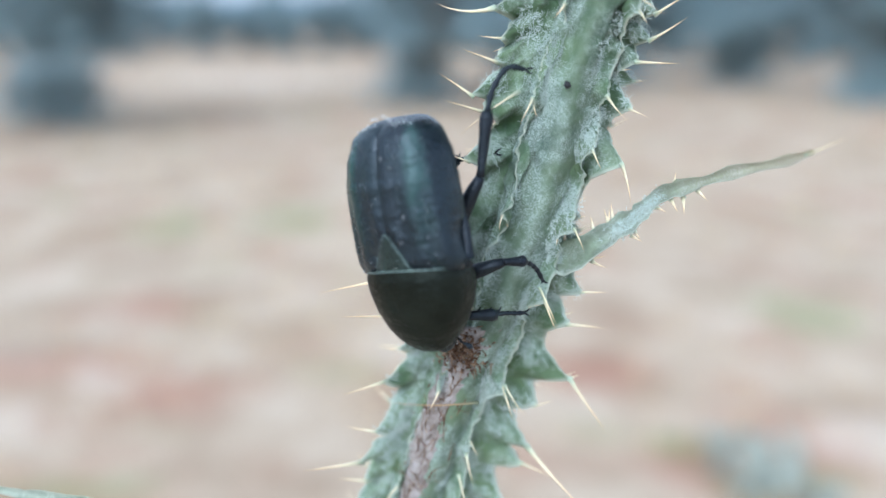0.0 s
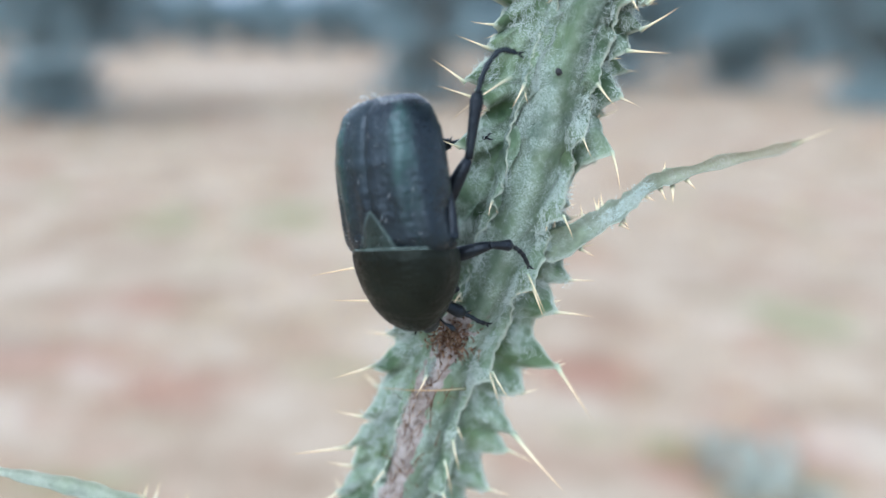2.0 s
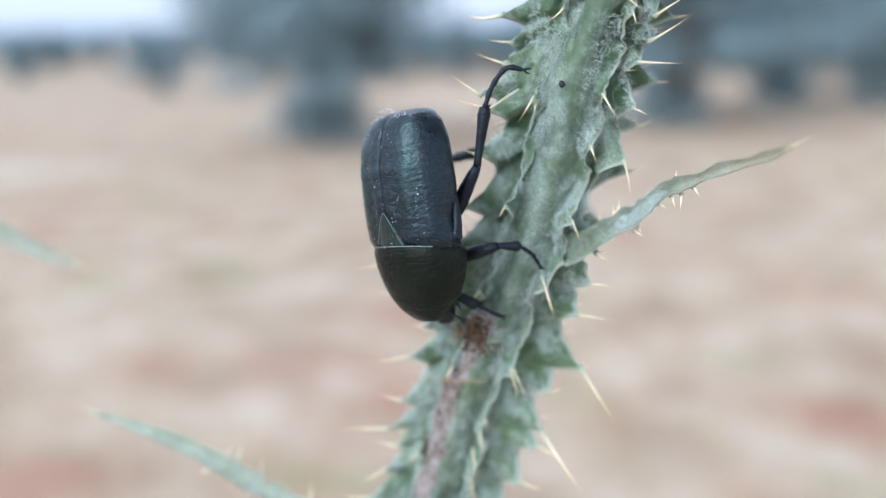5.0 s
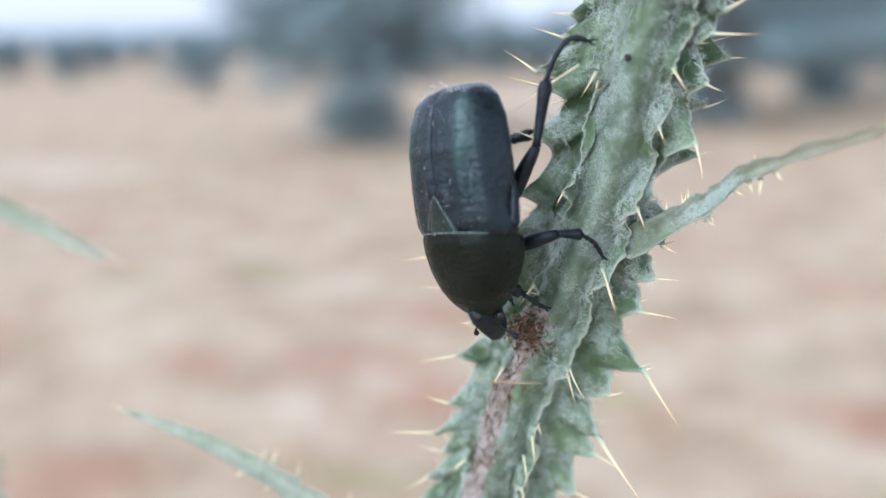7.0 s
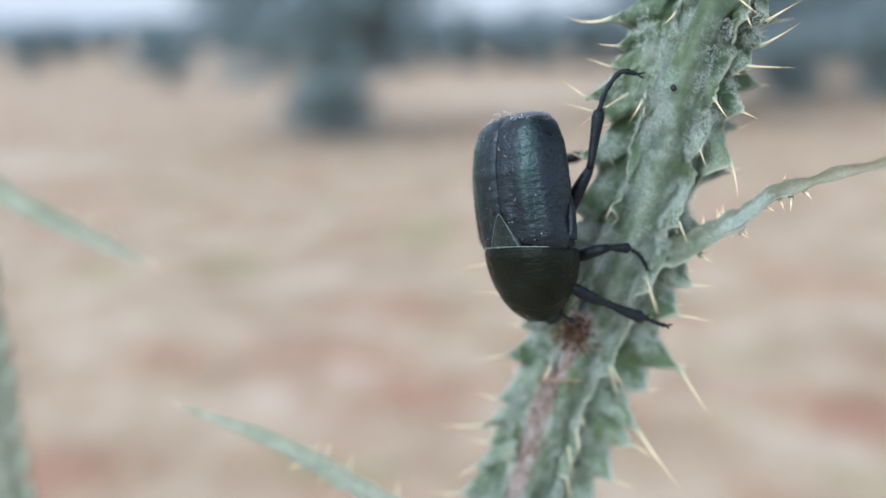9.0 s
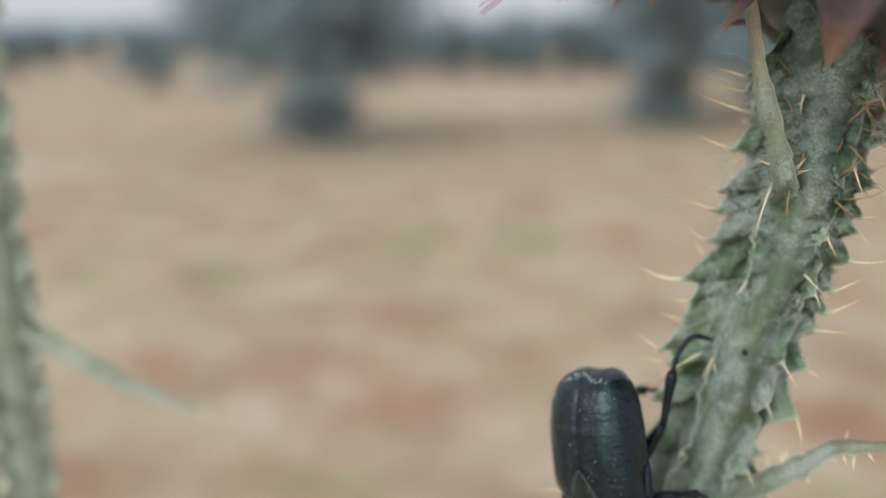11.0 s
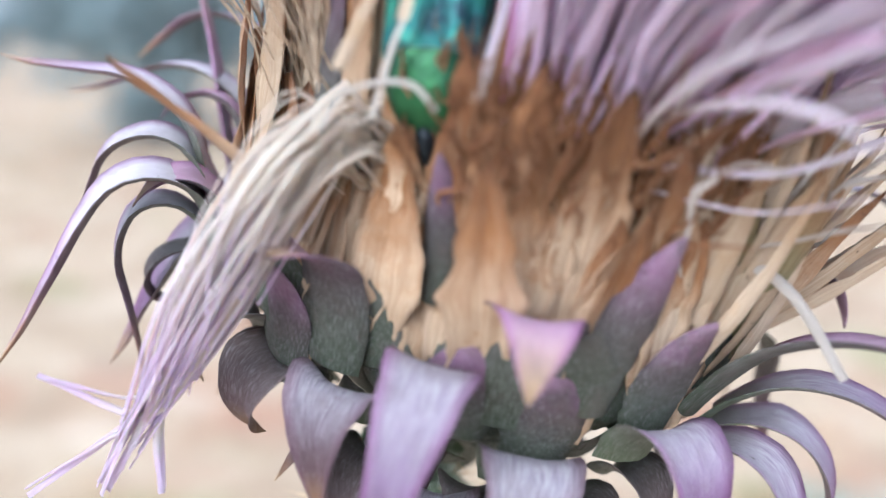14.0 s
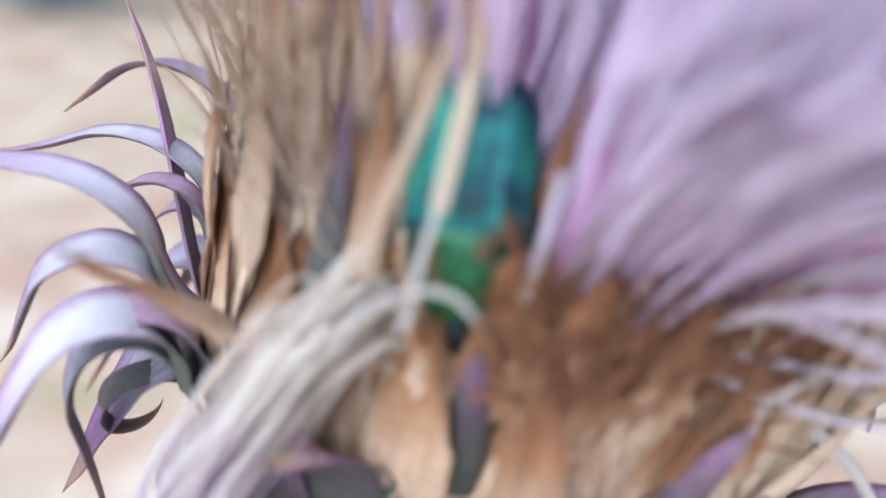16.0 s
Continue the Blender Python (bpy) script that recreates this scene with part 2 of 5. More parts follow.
def papery_material(name, low, mid, top, cut):
    """Dry papery bract: fine fibres along the blade, a ragged stained border between the pale foot and the rusty top."""
    m = Mat(name, 0.55, spec=0.35)
    ragged = m.noise(4, 5, 0.75, "UV", (9, 0.9, 1))
    v = m.mix(0.42, m.uv(1), m.mix(0.4, ragged, m.noise(260, 5, 0.7)))
    col = m.ramp(v, [(cut - 0.1, low), (cut + 0.02, tuple((a + b) / 2 for a, b in zip(low, mid))), (cut + 0.1, mid), (cut + 0.3, top)])
    fibre = m.noise(5, 6, 0.78, "UV", (6, 0.35, 1))
    col = m.mix(m.grey(fibre, 0.32, 0.66), m.mix(0.75, col, (0.42, 0.26, 0.16), "MULTIPLY"), col)
    pale = m.grey(m.noise(5, 4, 0.7, "UV", (5, 0.6, 1)), 0.52, 0.64)
    col = m.mix(m.mix(0.45, (0, 0, 0), pale), col, m.mix(0.5, col, (0.86, 0.74, 0.56)))
    col = m.mix(m.mix(0.75, (0, 0, 0), m.grey(m.noise(150, 6, 0.75), 0.53, 0.68)), col, mid)
    col = m.mix(m.grey(m.noise(620, 4, 0.7), 0.66, 0.74), col, (0.09, 0.045, 0.025))
    m.color(m.mix(1.0, col, m.mix(m.random(), (0.60, 0.55, 0.50), (1.0, 1.0, 1.0)), "MULTIPLY"))
    m.bump(fibre, 0.0003, 0.9).bump(m.noise(420, 4, 0.7), 0.0004, 0.5)
    m.soft(0.12, 0.0008)
    return m.m


M_TAN = papery_material("papery_bract", (0.82, 0.65, 0.46), (0.48, 0.25, 0.11), (0.28, 0.12, 0.05), 0.52)
M_RUST = papery_material("rusty_bract", (0.54, 0.32, 0.17), (0.40, 0.19, 0.08), (0.30, 0.13, 0.055), 0.44)
M_DRYGREEN = papery_material("half_dry_bract", (0.30, 0.32, 0.17), (0.46, 0.33, 0.18), (0.24, 0.11, 0.05), 0.55)
M_STRAW = papery_material("straw_bract", (0.84, 0.71, 0.53), (0.64, 0.44, 0.26), (0.42, 0.23, 0.12), 0.62)
PINKS = [(0.0, (0.62, 0.34, 0.52)), (0.07, (0.84, 0.64, 0.78)), (0.15, (0.97, 0.93, 0.96)), (1.0, (1.0, 1.0, 1.0))]
CREAMS = [(0.0, (0.78, 0.56, 0.40)), (0.16, (0.95, 0.86, 0.74)), (0.35, (1.0, 1.0, 1.0)), (1.0, (1.0, 1.0, 1.0))]
M_FLORET = bract_material("floret", [(0.0, (0.80, 0.52, 0.46)), (0.12, (0.94, 0.60, 0.76)), (0.35, (0.97, 0.64, 0.93)), (1.0, (0.97, 0.80, 0.98))], 0.1, False, 0.55, sss=0.6, strands=PINKS)
M_LIMP = bract_material("limp_floret", [(0.0, (0.70, 0.50, 0.34)), (0.2, (0.90, 0.76, 0.66)), (0.5, (0.94, 0.80, 0.88)), (1.0, (0.96, 0.84, 0.95))], 0.2, False, 0.55, sss=0.4, strands=PINKS)
M_WITHER = bract_material("withered_floret", [(0.0, (0.60, 0.38, 0.22)), (0.15, (0.95, 0.76, 0.56)), (0.5, (0.97, 0.80, 0.64)), (0.66, (0.94, 0.76, 0.77)), (0.82, (0.86, 0.56, 0.84)), (1.0, (0.84, 0.60, 0.90))], 0.14, False, 0.75, sss=0.5, strands=CREAMS)
M_PALE = bract_material("pale_straw", [(0.0, (0.76, 0.67, 0.56)), (1.0, (0.80, 0.73, 0.65))], 0.3, False, 0.6)


def chitin(name, tint, sheen, rough, pits=2600, haze=0.3, spec=0.42, band=None):
    """Dark beetle armour: fine pits, and a dull film that leaves some parts glossier."""
    m = Mat(name, rough, spec=spec)
    n = m.noise(350, 4)
    film = m.noise(230, 5, 0.7, stretch=(1.6, 0.7, 1))
    col = m.mix(m.grey(n, 0.35, 0.7), tint, tuple(c * 2.2 for c in tint))
    col = m.mix(m.mix(haze, (0, 0, 0), m.grey(film, 0.45, 0.72)), col, (0.04, 0.085, 0.07))
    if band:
        # a greenish sheen painted lengthwise on each wing case, broken by the film
        sheen_band = m.ramp(m.uv(0), [(0.0, (0, 0, 0)), (0.34, (0.05, 0.05, 0.05)), (0.44, (1, 1, 1)), (0.54, (0.8, 0.8, 0.8)), (0.64, (0, 0, 0))])
        sheen_band = m.mix(1.0, sheen_band, m.ramp(m.uv(1), [(0.0, (0.5, 0.5, 0.5)), (0.2, (1, 1, 1)), (0.6, (0.8, 0.8, 0.8)), (0.8, (0.2, 0.2, 0.2))]), "MULTIPLY")
        col = m.mix(m.mix(1.0, sheen_band, m.grey(film, 0.38, 0.6), "MULTIPLY"), col, band)
    fine = m.noise(2400, 4, 0.8)
    m.color(m.mix(m.mix(haze * 0.7, (0, 0, 0), m.grey(fine, 0.60, 0.75)), col, (0.10, 0.14, 0.12)))
    m.b.inputs["Specular Tint"].default_value = (*sheen, 1)
    m.rough(m.ramp(m.noise(420, 5, 0.75, stretch=(1.4, 0.8, 1)), [(0.32, (rough - 0.14,) * 3), (0.68, (rough + 0.25,) * 3)]))
    pit = m.voronoi(pits)
    m.bump(pit, 0.00008, 0.4).bump(m.noise(500, 4, 0.7), 0.0004, 0.45).bump(m.noise(240, 5, 0.7, stretch=(0.7, 3.2, 1)), 0.0006, 0.4)
    return m.m


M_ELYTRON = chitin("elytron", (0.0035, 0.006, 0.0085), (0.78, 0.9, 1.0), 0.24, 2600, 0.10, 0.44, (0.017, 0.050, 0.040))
M_PRONOTUM = chitin("pronotum", (0.004, 0.0045, 0.003), (0.8, 0.95, 0.85), 0.34, 2600, 0.03, 0.17)
M_SCUTELLUM = chitin("scutellum", (0.010, 0.016, 0.014), (0.8, 0.95, 0.95), 0.3, 2600, 0.1)
M_LEG = chitin("leg", (0.004, 0.005, 0.007), (0.8, 0.9, 1.0), 0.36, 3000, 0.12, 0.32)
M_TEAL = Mat("teal_chitin", 0.45, 0.6)
M_TEAL.color(M_TEAL.ramp(M_TEAL.noise(170, 3), [(0.36, (0.008, 0.025, 0.04)), (0.5, (0.02, 0.13, 0.12)), (0.64, (0.035, 0.20, 0.13))]))
M_TEAL.bump(M_TEAL.voronoi(1500), 0.0001, 0.5)
M_TEAL = M_TEAL.m
M_GREENCH = Mat("green_chitin", 0.38, 0.7)
M_GREENCH.color(M_GREENCH.ramp(M_GREENCH.noise(200, 3), [(0.35, (0.006, 0.03, 0.018)), (0.65, (0.03, 0.12, 0.045))]))
M_GREENCH.bump(M_GREENCH.voronoi(1500), 0.0001, 0.5)
M_GREENCH = M_GREENCH.m


def ground_material():
    m = Mat("dry_field", 0.95, spec=0.1)
    warp = m.node("ShaderNodeTexNoise", Scale=2.6, Detail=4.0)
    m.link(m.tc.outputs["Object"], warp.inputs["Vector"])
    shift = m.t.nodes.new("ShaderNodeVectorMath")
    shift.operation = "MULTIPLY_ADD"
    m.link(warp.outputs["Color"], shift.inputs[0])
    shift.inputs[1].default_value, shift.inputs[2].default_value = (0.55, 0.55, 0), (-0.275, -0.275, 0)
    place = m.t.nodes.new("ShaderNodeVectorMath")
    m.link(m.tc.outputs["Object"], place.inputs[0])
    m.link(shift.outputs[0], place.inputs[1])

    def patch(col, x, y, rx, ry, paint, most=0.5):
        mp = m.node("ShaderNodeMapping")
        mp.inputs["Location"].default_value = (-x / rx, -y / ry, 0)
        mp.inputs["Scale"].default_value = (1 / rx, 1 / ry, 0)
        m.link(place.outputs[0], mp.inputs[0])
        ln = m.t.nodes.new("ShaderNodeVectorMath")
        ln.operation = "LENGTH"
        m.link(mp.outputs[0], ln.inputs[0])
        k = m.ramp(ln.outputs["Value"], [(0.35, (most,) * 3), (1.0, (0, 0, 0))])
        return m.mix(k, col, paint)

    col = m.ramp(m.noise(2.2, 6, 0.65), [(0.3, (0.30, 0.215, 0.145)), (0.5, (0.49, 0.395, 0.29)), (0.7, (0.60, 0.51, 0.40))])
    col = m.mix(m.grey(m.noise(1.3, 4, 0.6), 0.53, 0.66), col, (0.42, 0.27, 0.19))
    col = m.mix(m.grey(m.noise(1.4, 3, 0.5, stretch=(1, 1.7, 1)), 0.60, 0.74), col, (0.34, 0.32, 0.18))
    red, green, pale, dark = (0.36, 0.155, 0.105), (0.24, 0.29, 0.13), (0.68, 0.60, 0.50), (0.23, 0.17, 0.13)
    for x, y, rx, ry in ((-0.9, 2.58, 0.3, 0.2), (0.52, 2.85, 0.36, 0.26), (-2.0, 2.62, 0.3, 0.18), (-1.5, 2.85, 0.35, 0.2), (-1.85, 1.8, 0.35, 0.25), (-1.3, 3.5, 0.4, 0.22), (0.9, 2.2, 0.5, 0.2)):
        col = patch(col, x, y, rx, ry, red, 0.55)
    for x, y, rx, ry in ((1.57, 3.42, 0.32, 0.3), (-1.67, 4.9, 0.35, 0.35), (-0.95, 5.0, 0.4, 0.35), (0.69, 2.29, 0.2, 0.12), (0.98, 2.13, 0.24, 0.13), (-2.46, 3.87, 0.28, 0.25), (-1.03, 1.98, 0.26, 0.13)):
        col = patch(col, x, y, rx, ry, green, 0.52)
    for x, y, rx, ry in ((-1.2, 2.68, 0.14, 0.12), (1.34, 2.33, 0.25, 0.14), (-1.38, 2.34, 0.2, 0.12), (-6.7, 6.8, 1.5, 0.8), (-3.1, 14.9, 2.5, 1.6)):
        col = patch(col, x, y, rx, ry, pale)
    for x, y, rx, ry in ((1.24, 2.52, 0.16, 0.1), (-1.6, 3.05, 0.25, 0.12), (0.05, 3.0, 0.25, 0.1), (-1.86, 2.0, 0.2, 0.1)):
        col = patch(col, x, y, rx, ry, dark, 0.4)
    col = m.mix(m.grey(m.noise(40, 4, 0.7), 0.3, 0.9), m.mix(0.5, col, (0.5, 0.45, 0.4), "MULTIPLY"), col)
    m.color(col)
    m.bump(m.noise(30, 5), 0.03, 0.6)
    return m.m


M_GROUND = ground_material()
m = Mat("dry_grass", 0.8, spec=0.2)
m.color(m.ramp(m.noise(3, 3), [(0.3, (0.42, 0.31, 0.19)), (0.55, (0.58, 0.46, 0.31)), (0.75, (0.38, 0.34, 0.18))]))
M_GRASS = m.m
m = Mat("weed_leaf", 0.7, spec=0.3)
m.color(m.mix(m.noise(40, 4), (0.22, 0.24, 0.19), (0.36, 0.37, 0.31)))
M_WEED = m.m
# leaf colour lightened and blued to carry the haze over the grove
m = Mat("olive_leaf", 0.55, spec=0.35)
m.color(m.ramp(m.noise(5, 4), [(0.3, (0.138, 0.198, 0.21)), (0.7, (0.275, 0.355, 0.37))]))
M_LEAF = m.m
m = Mat("olive_bark", 0.9, spec=0.2)
m.color(m.ramp(m.noise(14, 5), [(0.3, (0.10, 0.09, 0.08)), (0.7, (0.24, 0.21, 0.19))]))
m.bump(m.noise(30, 4), 0.02)
M_BARK = m.m
# the haze of distance is put into the hills' blue-grey colour
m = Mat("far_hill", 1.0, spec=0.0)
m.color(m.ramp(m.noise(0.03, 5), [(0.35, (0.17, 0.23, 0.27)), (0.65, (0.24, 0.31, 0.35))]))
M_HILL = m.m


# ------------------------------------------------------------------ mesh helpers
class Geo:
    """Vertices, faces and UVs gathered in lists."""

    def __init__(self):
        self.v, self.f, self.uv, self.slot = [], [], [], {}

    def grid(self, pts, uvs, closed=False, flip=False):
        """pts: array n x k x 3; closed joins the last column to the first."""
        n, k = pts.shape[:2]
        o = len(self.v)
        self.v.extend(pts.reshape(-1, 3).tolist())
        for i in range(n - 1):
            for j in range(k if closed else k - 1):
                q = (j + 1) % k
                a, b, c, d = o + i * k + j, o + i * k + q, o + (i + 1) * k + q, o + (i + 1) * k + j
                ua, ub, uc, ud = uvs[i][j], uvs[i][q], uvs[i + 1][q], uvs[i + 1][j]
                self.f.append((d, c, b, a) if flip else (a, b, c, d))
                self.uv.append((ud, uc, ub, ua) if flip else (ua, ub, uc, ud))
        return o

    def tube(self, path, radii, k=8, cap=True, squash=1.0):
        path = np.asarray(path, float)
        n = len(path)
        tang = np.gradient(path, axis=0)
        tang /= np.linalg.norm(tang, axis=1, keepdims=True) + 1e-12
        ref = np.array([0.3, 1.0, 0.2]) if abs(tang[0] @ np.array([0, 1, 0])) < 0.9 else np.array([1.0, 0, 0])
        rings, uvs = [], []
        for i in range(n):
            a = np.cross(tang[i], ref)
            a /= np.linalg.norm(a)
            b = np.cross(tang[i], a)
            ang = np.arange(k) / k * 2 * np.pi
            rings.append(path[i] + radii[i] * (np.cos(ang)[:, None] * a + squash * np.sin(ang)[:, None] * b))
            uvs.append([(j / k, i / (n - 1)) for j in range(k)])
        o = self.grid(np.array(rings), uvs, True)
        if cap:
            self.f.append(tuple(o + j for j in range(k))[::-1])
            self.uv.append(((0.5, 0.0),) * k)
            self.f.append(tuple(o + (n - 1) * k + j for j in range(k)))
            self.uv.append(((0.5, 1.0),) * k)
        return self

    def blade(self, path, normals, widths, cup=0.15, thick=0.0003, k=7, rag=0.0, pleat=0.0, seed=0.0):
        """A leaf-like blade with thickness: path n x 3, its face normals, half widths."""
        path, normals, widths = np.asarray(path, float), np.asarray(normals, float), np.asarray(widths, float)
        n = len(path)
        tang = np.gradient(path, axis=0)
        tang /= np.linalg.norm(tang, axis=1, keepdims=True) + 1e-12
        side = np.cross(tang, normals)
        side /= np.linalg.norm(side, axis=1, keepdims=True) + 1e-12
        nor = np.cross(side, tang)
        u = np.linspace(-1, 1, k)
        if rag:
            widths = widths * np.array([1 + rag * (wob(i * 0.35, seed, 1.0) + 0.7 * wob(i * 0.9, seed, 4.0)) for i in range(n)])
            nor = nor + side * np.array([0.5 * rag * wob(i * 0.2, seed, 7.0) for i in range(n)])[:, None]
        top = path[:, None] + side[:, None] * (u[None, :, None] * widths[:, None, None]) + nor[:, None] * ((cup * u**2)[None, :, None] * widths[:, None, None])
        if pleat:
            fold = np.array([[wob(a * 3.2 + seed, i * 0.09, seed * 1.7) + 0.6 * wob(a * 1.2, i * 0.3, seed * 2.3) for a in u] for i in range(n)])
            top = top + nor[:, None] * (fold * pleat * widths.max())[:, :, None]
        edge = (1 - 0.75 * np.abs(u) ** 3)[None, :, None] * thick * np.minimum(1, widths / (widths.max() * 0.25 + 1e-9))[:, None, None]
        uvs = [[((a + 1) / 2, i / (n - 1)) for a in u] for i in range(n)]
        back = (top - nor[:, None] * edge)[:, ::-1]
        ring = np.concatenate([top, back], 1)
        ruv = [row + row[::-1] for row in uvs]
        start = len(self.f)
        self.grid(ring, ruv, True, True)
        for q in range(start, len(self.f)):
            if (q - start) % (2 * k) >= k - 1:
                self.slot[q] = 1
        return self

    def mesh(self, name, material, smooth=True):
        me = bpy.data.meshes.new(name)
        me.from_pydata(self.v, [], self.f)
        lay = me.uv_layers.new(name="UVMap")
        lay.data.foreach_set("uv", [c for face in self.uv for p in face for c in p])
        pair = material if isinstance(material, tuple) else (material,)
        for one in pair:
            me.materials.append(one)
        if len(pair) > 1:
            for q, n in self.slot.items():
                me.polygons[q].material_index = n
        me.polygons.foreach_set("use_smooth", [smooth] * len(self.f))
        me.update()
        return me


def part(name, geo, material, parent=None, label="", kind="", smooth=True):
    ob = new(name, geo.mesh(name, material, smooth))
    ob.parent = parent
    return tagged(ob, label, kind=kind)


def thing(name, label, category, group="", kind="", at=None):
    ob = new(name)
    ob.empty_display_size = 0.005
    if at is not None:
        ob.matrix_world = at
    return tagged(ob, label, category, group, kind)


def smooth_path(points, n):
    """A Catmull-Rom curve through points."""
    p = np.asarray(points, float)
    p = np.vstack([2 * p[0] - p[1], p, 2 * p[-1] - p[-2]])
    out = []
    m = len(p) - 3
    for s in np.linspace(0, m - 1e-9, n):
        i, t = int(s), s - int(s)
        a, b, c, d = p[i : i + 4]
        out.append(0.5 * (2 * b + (c - a) * t + (2 * a - 5 * b + 4 * c - d) * t * t + (3 * b - a - 3 * c + d) * t**3))
    return np.array(out)


def wob(*p):
    return noise.noise(Vector(p))


# ------------------------------------------------------------------ ground, hills, trees
def build_ground():
    rng = np.random.default_rng(3)
    rings = [0.0, 0.5, 1, 1.5, 2, 2.5, 3, 3.6, 4.3, 5.2, 6.2, 7.5, 9, 11, 14, 18, 24, 32, 45, 70, 120, 250, 600, 1500, 4000]
    k = 96
    pts = np.zeros((len(rings), k, 3))
    for i, r in enumerate(rings):
        for j in range(k):
            a = j / k * 2 * math.pi
            x, y = r * math.cos(a), r * math.sin(a)
            z = 0.05 * wob(x * 0.5, y * 0.5, 1.0) + 0.03 * wob(x * 1.7, y * 1.7, 4.0) if 0.6 < r < 60 else 0.0
            pts[i, j] = (x, y, z)
    g = Geo()
    g.grid(pts, [[(0, 0)] * k for _ in rings], True)
    tagged(part("ground", g, M_GROUND), "dry stubble field with bare reddish soil patches", "field", kind="structure")
    g = Geo()
    for _ in range(5200):
        r = 0.7 + 13 * rng.random() ** 0.8
        a = radians(90 + rng.uniform(-55, 42) * -1)
        x, y = r * math.cos(a), r * math.sin(a)
        if wob(x * 0.9, y * 0.9, 7.0) < -0.12:
            continue
        for _ in range(4):
            h, lean, az = rng.uniform(0.04, 0.13), rng.uniform(0.1, 0.7), rng.uniform(0, 2 * math.pi)
            w = rng.uniform(0.002, 0.005)
            bx, by = x + rng.normal(0, 0.03), y + rng.normal(0, 0.03)
            dx, dy = math.cos(az), math.sin(az)
            o = len(g.v)
            g.v += [(bx - dy * w, by + dx * w, -0.06), (bx + dy * w, by - dx * w, -0.06), (bx + dx * lean * h, by + dy * lean * h, h)]
            g.f.append((o, o + 1, o + 2))
            g.uv.append(((0, 0), (1, 0), (0.5, 1)))
    tagged(part("dry_grass", g, M_GRASS, kind="stuff", smooth=False), "short straw-coloured dry grass tufts on the field", "grass")


def build_weed():
    """A low grey-green weed among the stubble."""
    rng = np.random.default_rng(61)
    weed = thing("weed", "low grey-green broad-leaved weed on the dry field", "weed", at=pose(0.93, 2.1, 0))
    for _ in range(34):
        a, L = rng.uniform(0, 2 * math.pi), rng.uniform(0.08, 0.17)
        el = rng.uniform(0.15, 1.2)
        out = np.array([math.cos(a), math.sin(a), 0])
        path = smooth_path([(0, 0, 0), out * L * 0.5 * math.cos(el) + (0, 0, L * 0.6 * math.sin(el)), out * L * math.cos(el) + (0, 0, L * (math.sin(el) - 0.15))], 9)
        part("leaf", Geo().blade(path + rng.normal(0, 0.075, 3) * (1, 1, 0), np.tile((*(-0.4 * out[:2]), 1.0), (9, 1)), np.array([0.006, 0.012, 0.019, 0.024, 0.026, 0.024, 0.018, 0.01, 0.002]), 0.3, 0.0008, 5), M_WEED, weed)


def build_hill():
    g = Geo()
    n = 90
    pts = np.zeros((n, 4, 3))
    for i in range(n):
        a = radians(90 - (-75 + 150 * i / (n - 1)))
        h = 4.5 + 2.0 * wob(i * 0.08, 2.0, 0) + 0.8 * wob(i * 0.4, 5.0, 0)
        for j, (r, f) in enumerate(((300, 0.0), (330, 0.55), (370, 1.0), (480, 0.0))):
            pts[i, j] = (r * math.cos(a), r * math.sin(a), h * f - 0.3)
    g.grid(pts, [[(0, 0)] * 4 for _ in range(n)])
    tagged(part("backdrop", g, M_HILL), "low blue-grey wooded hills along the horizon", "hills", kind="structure")


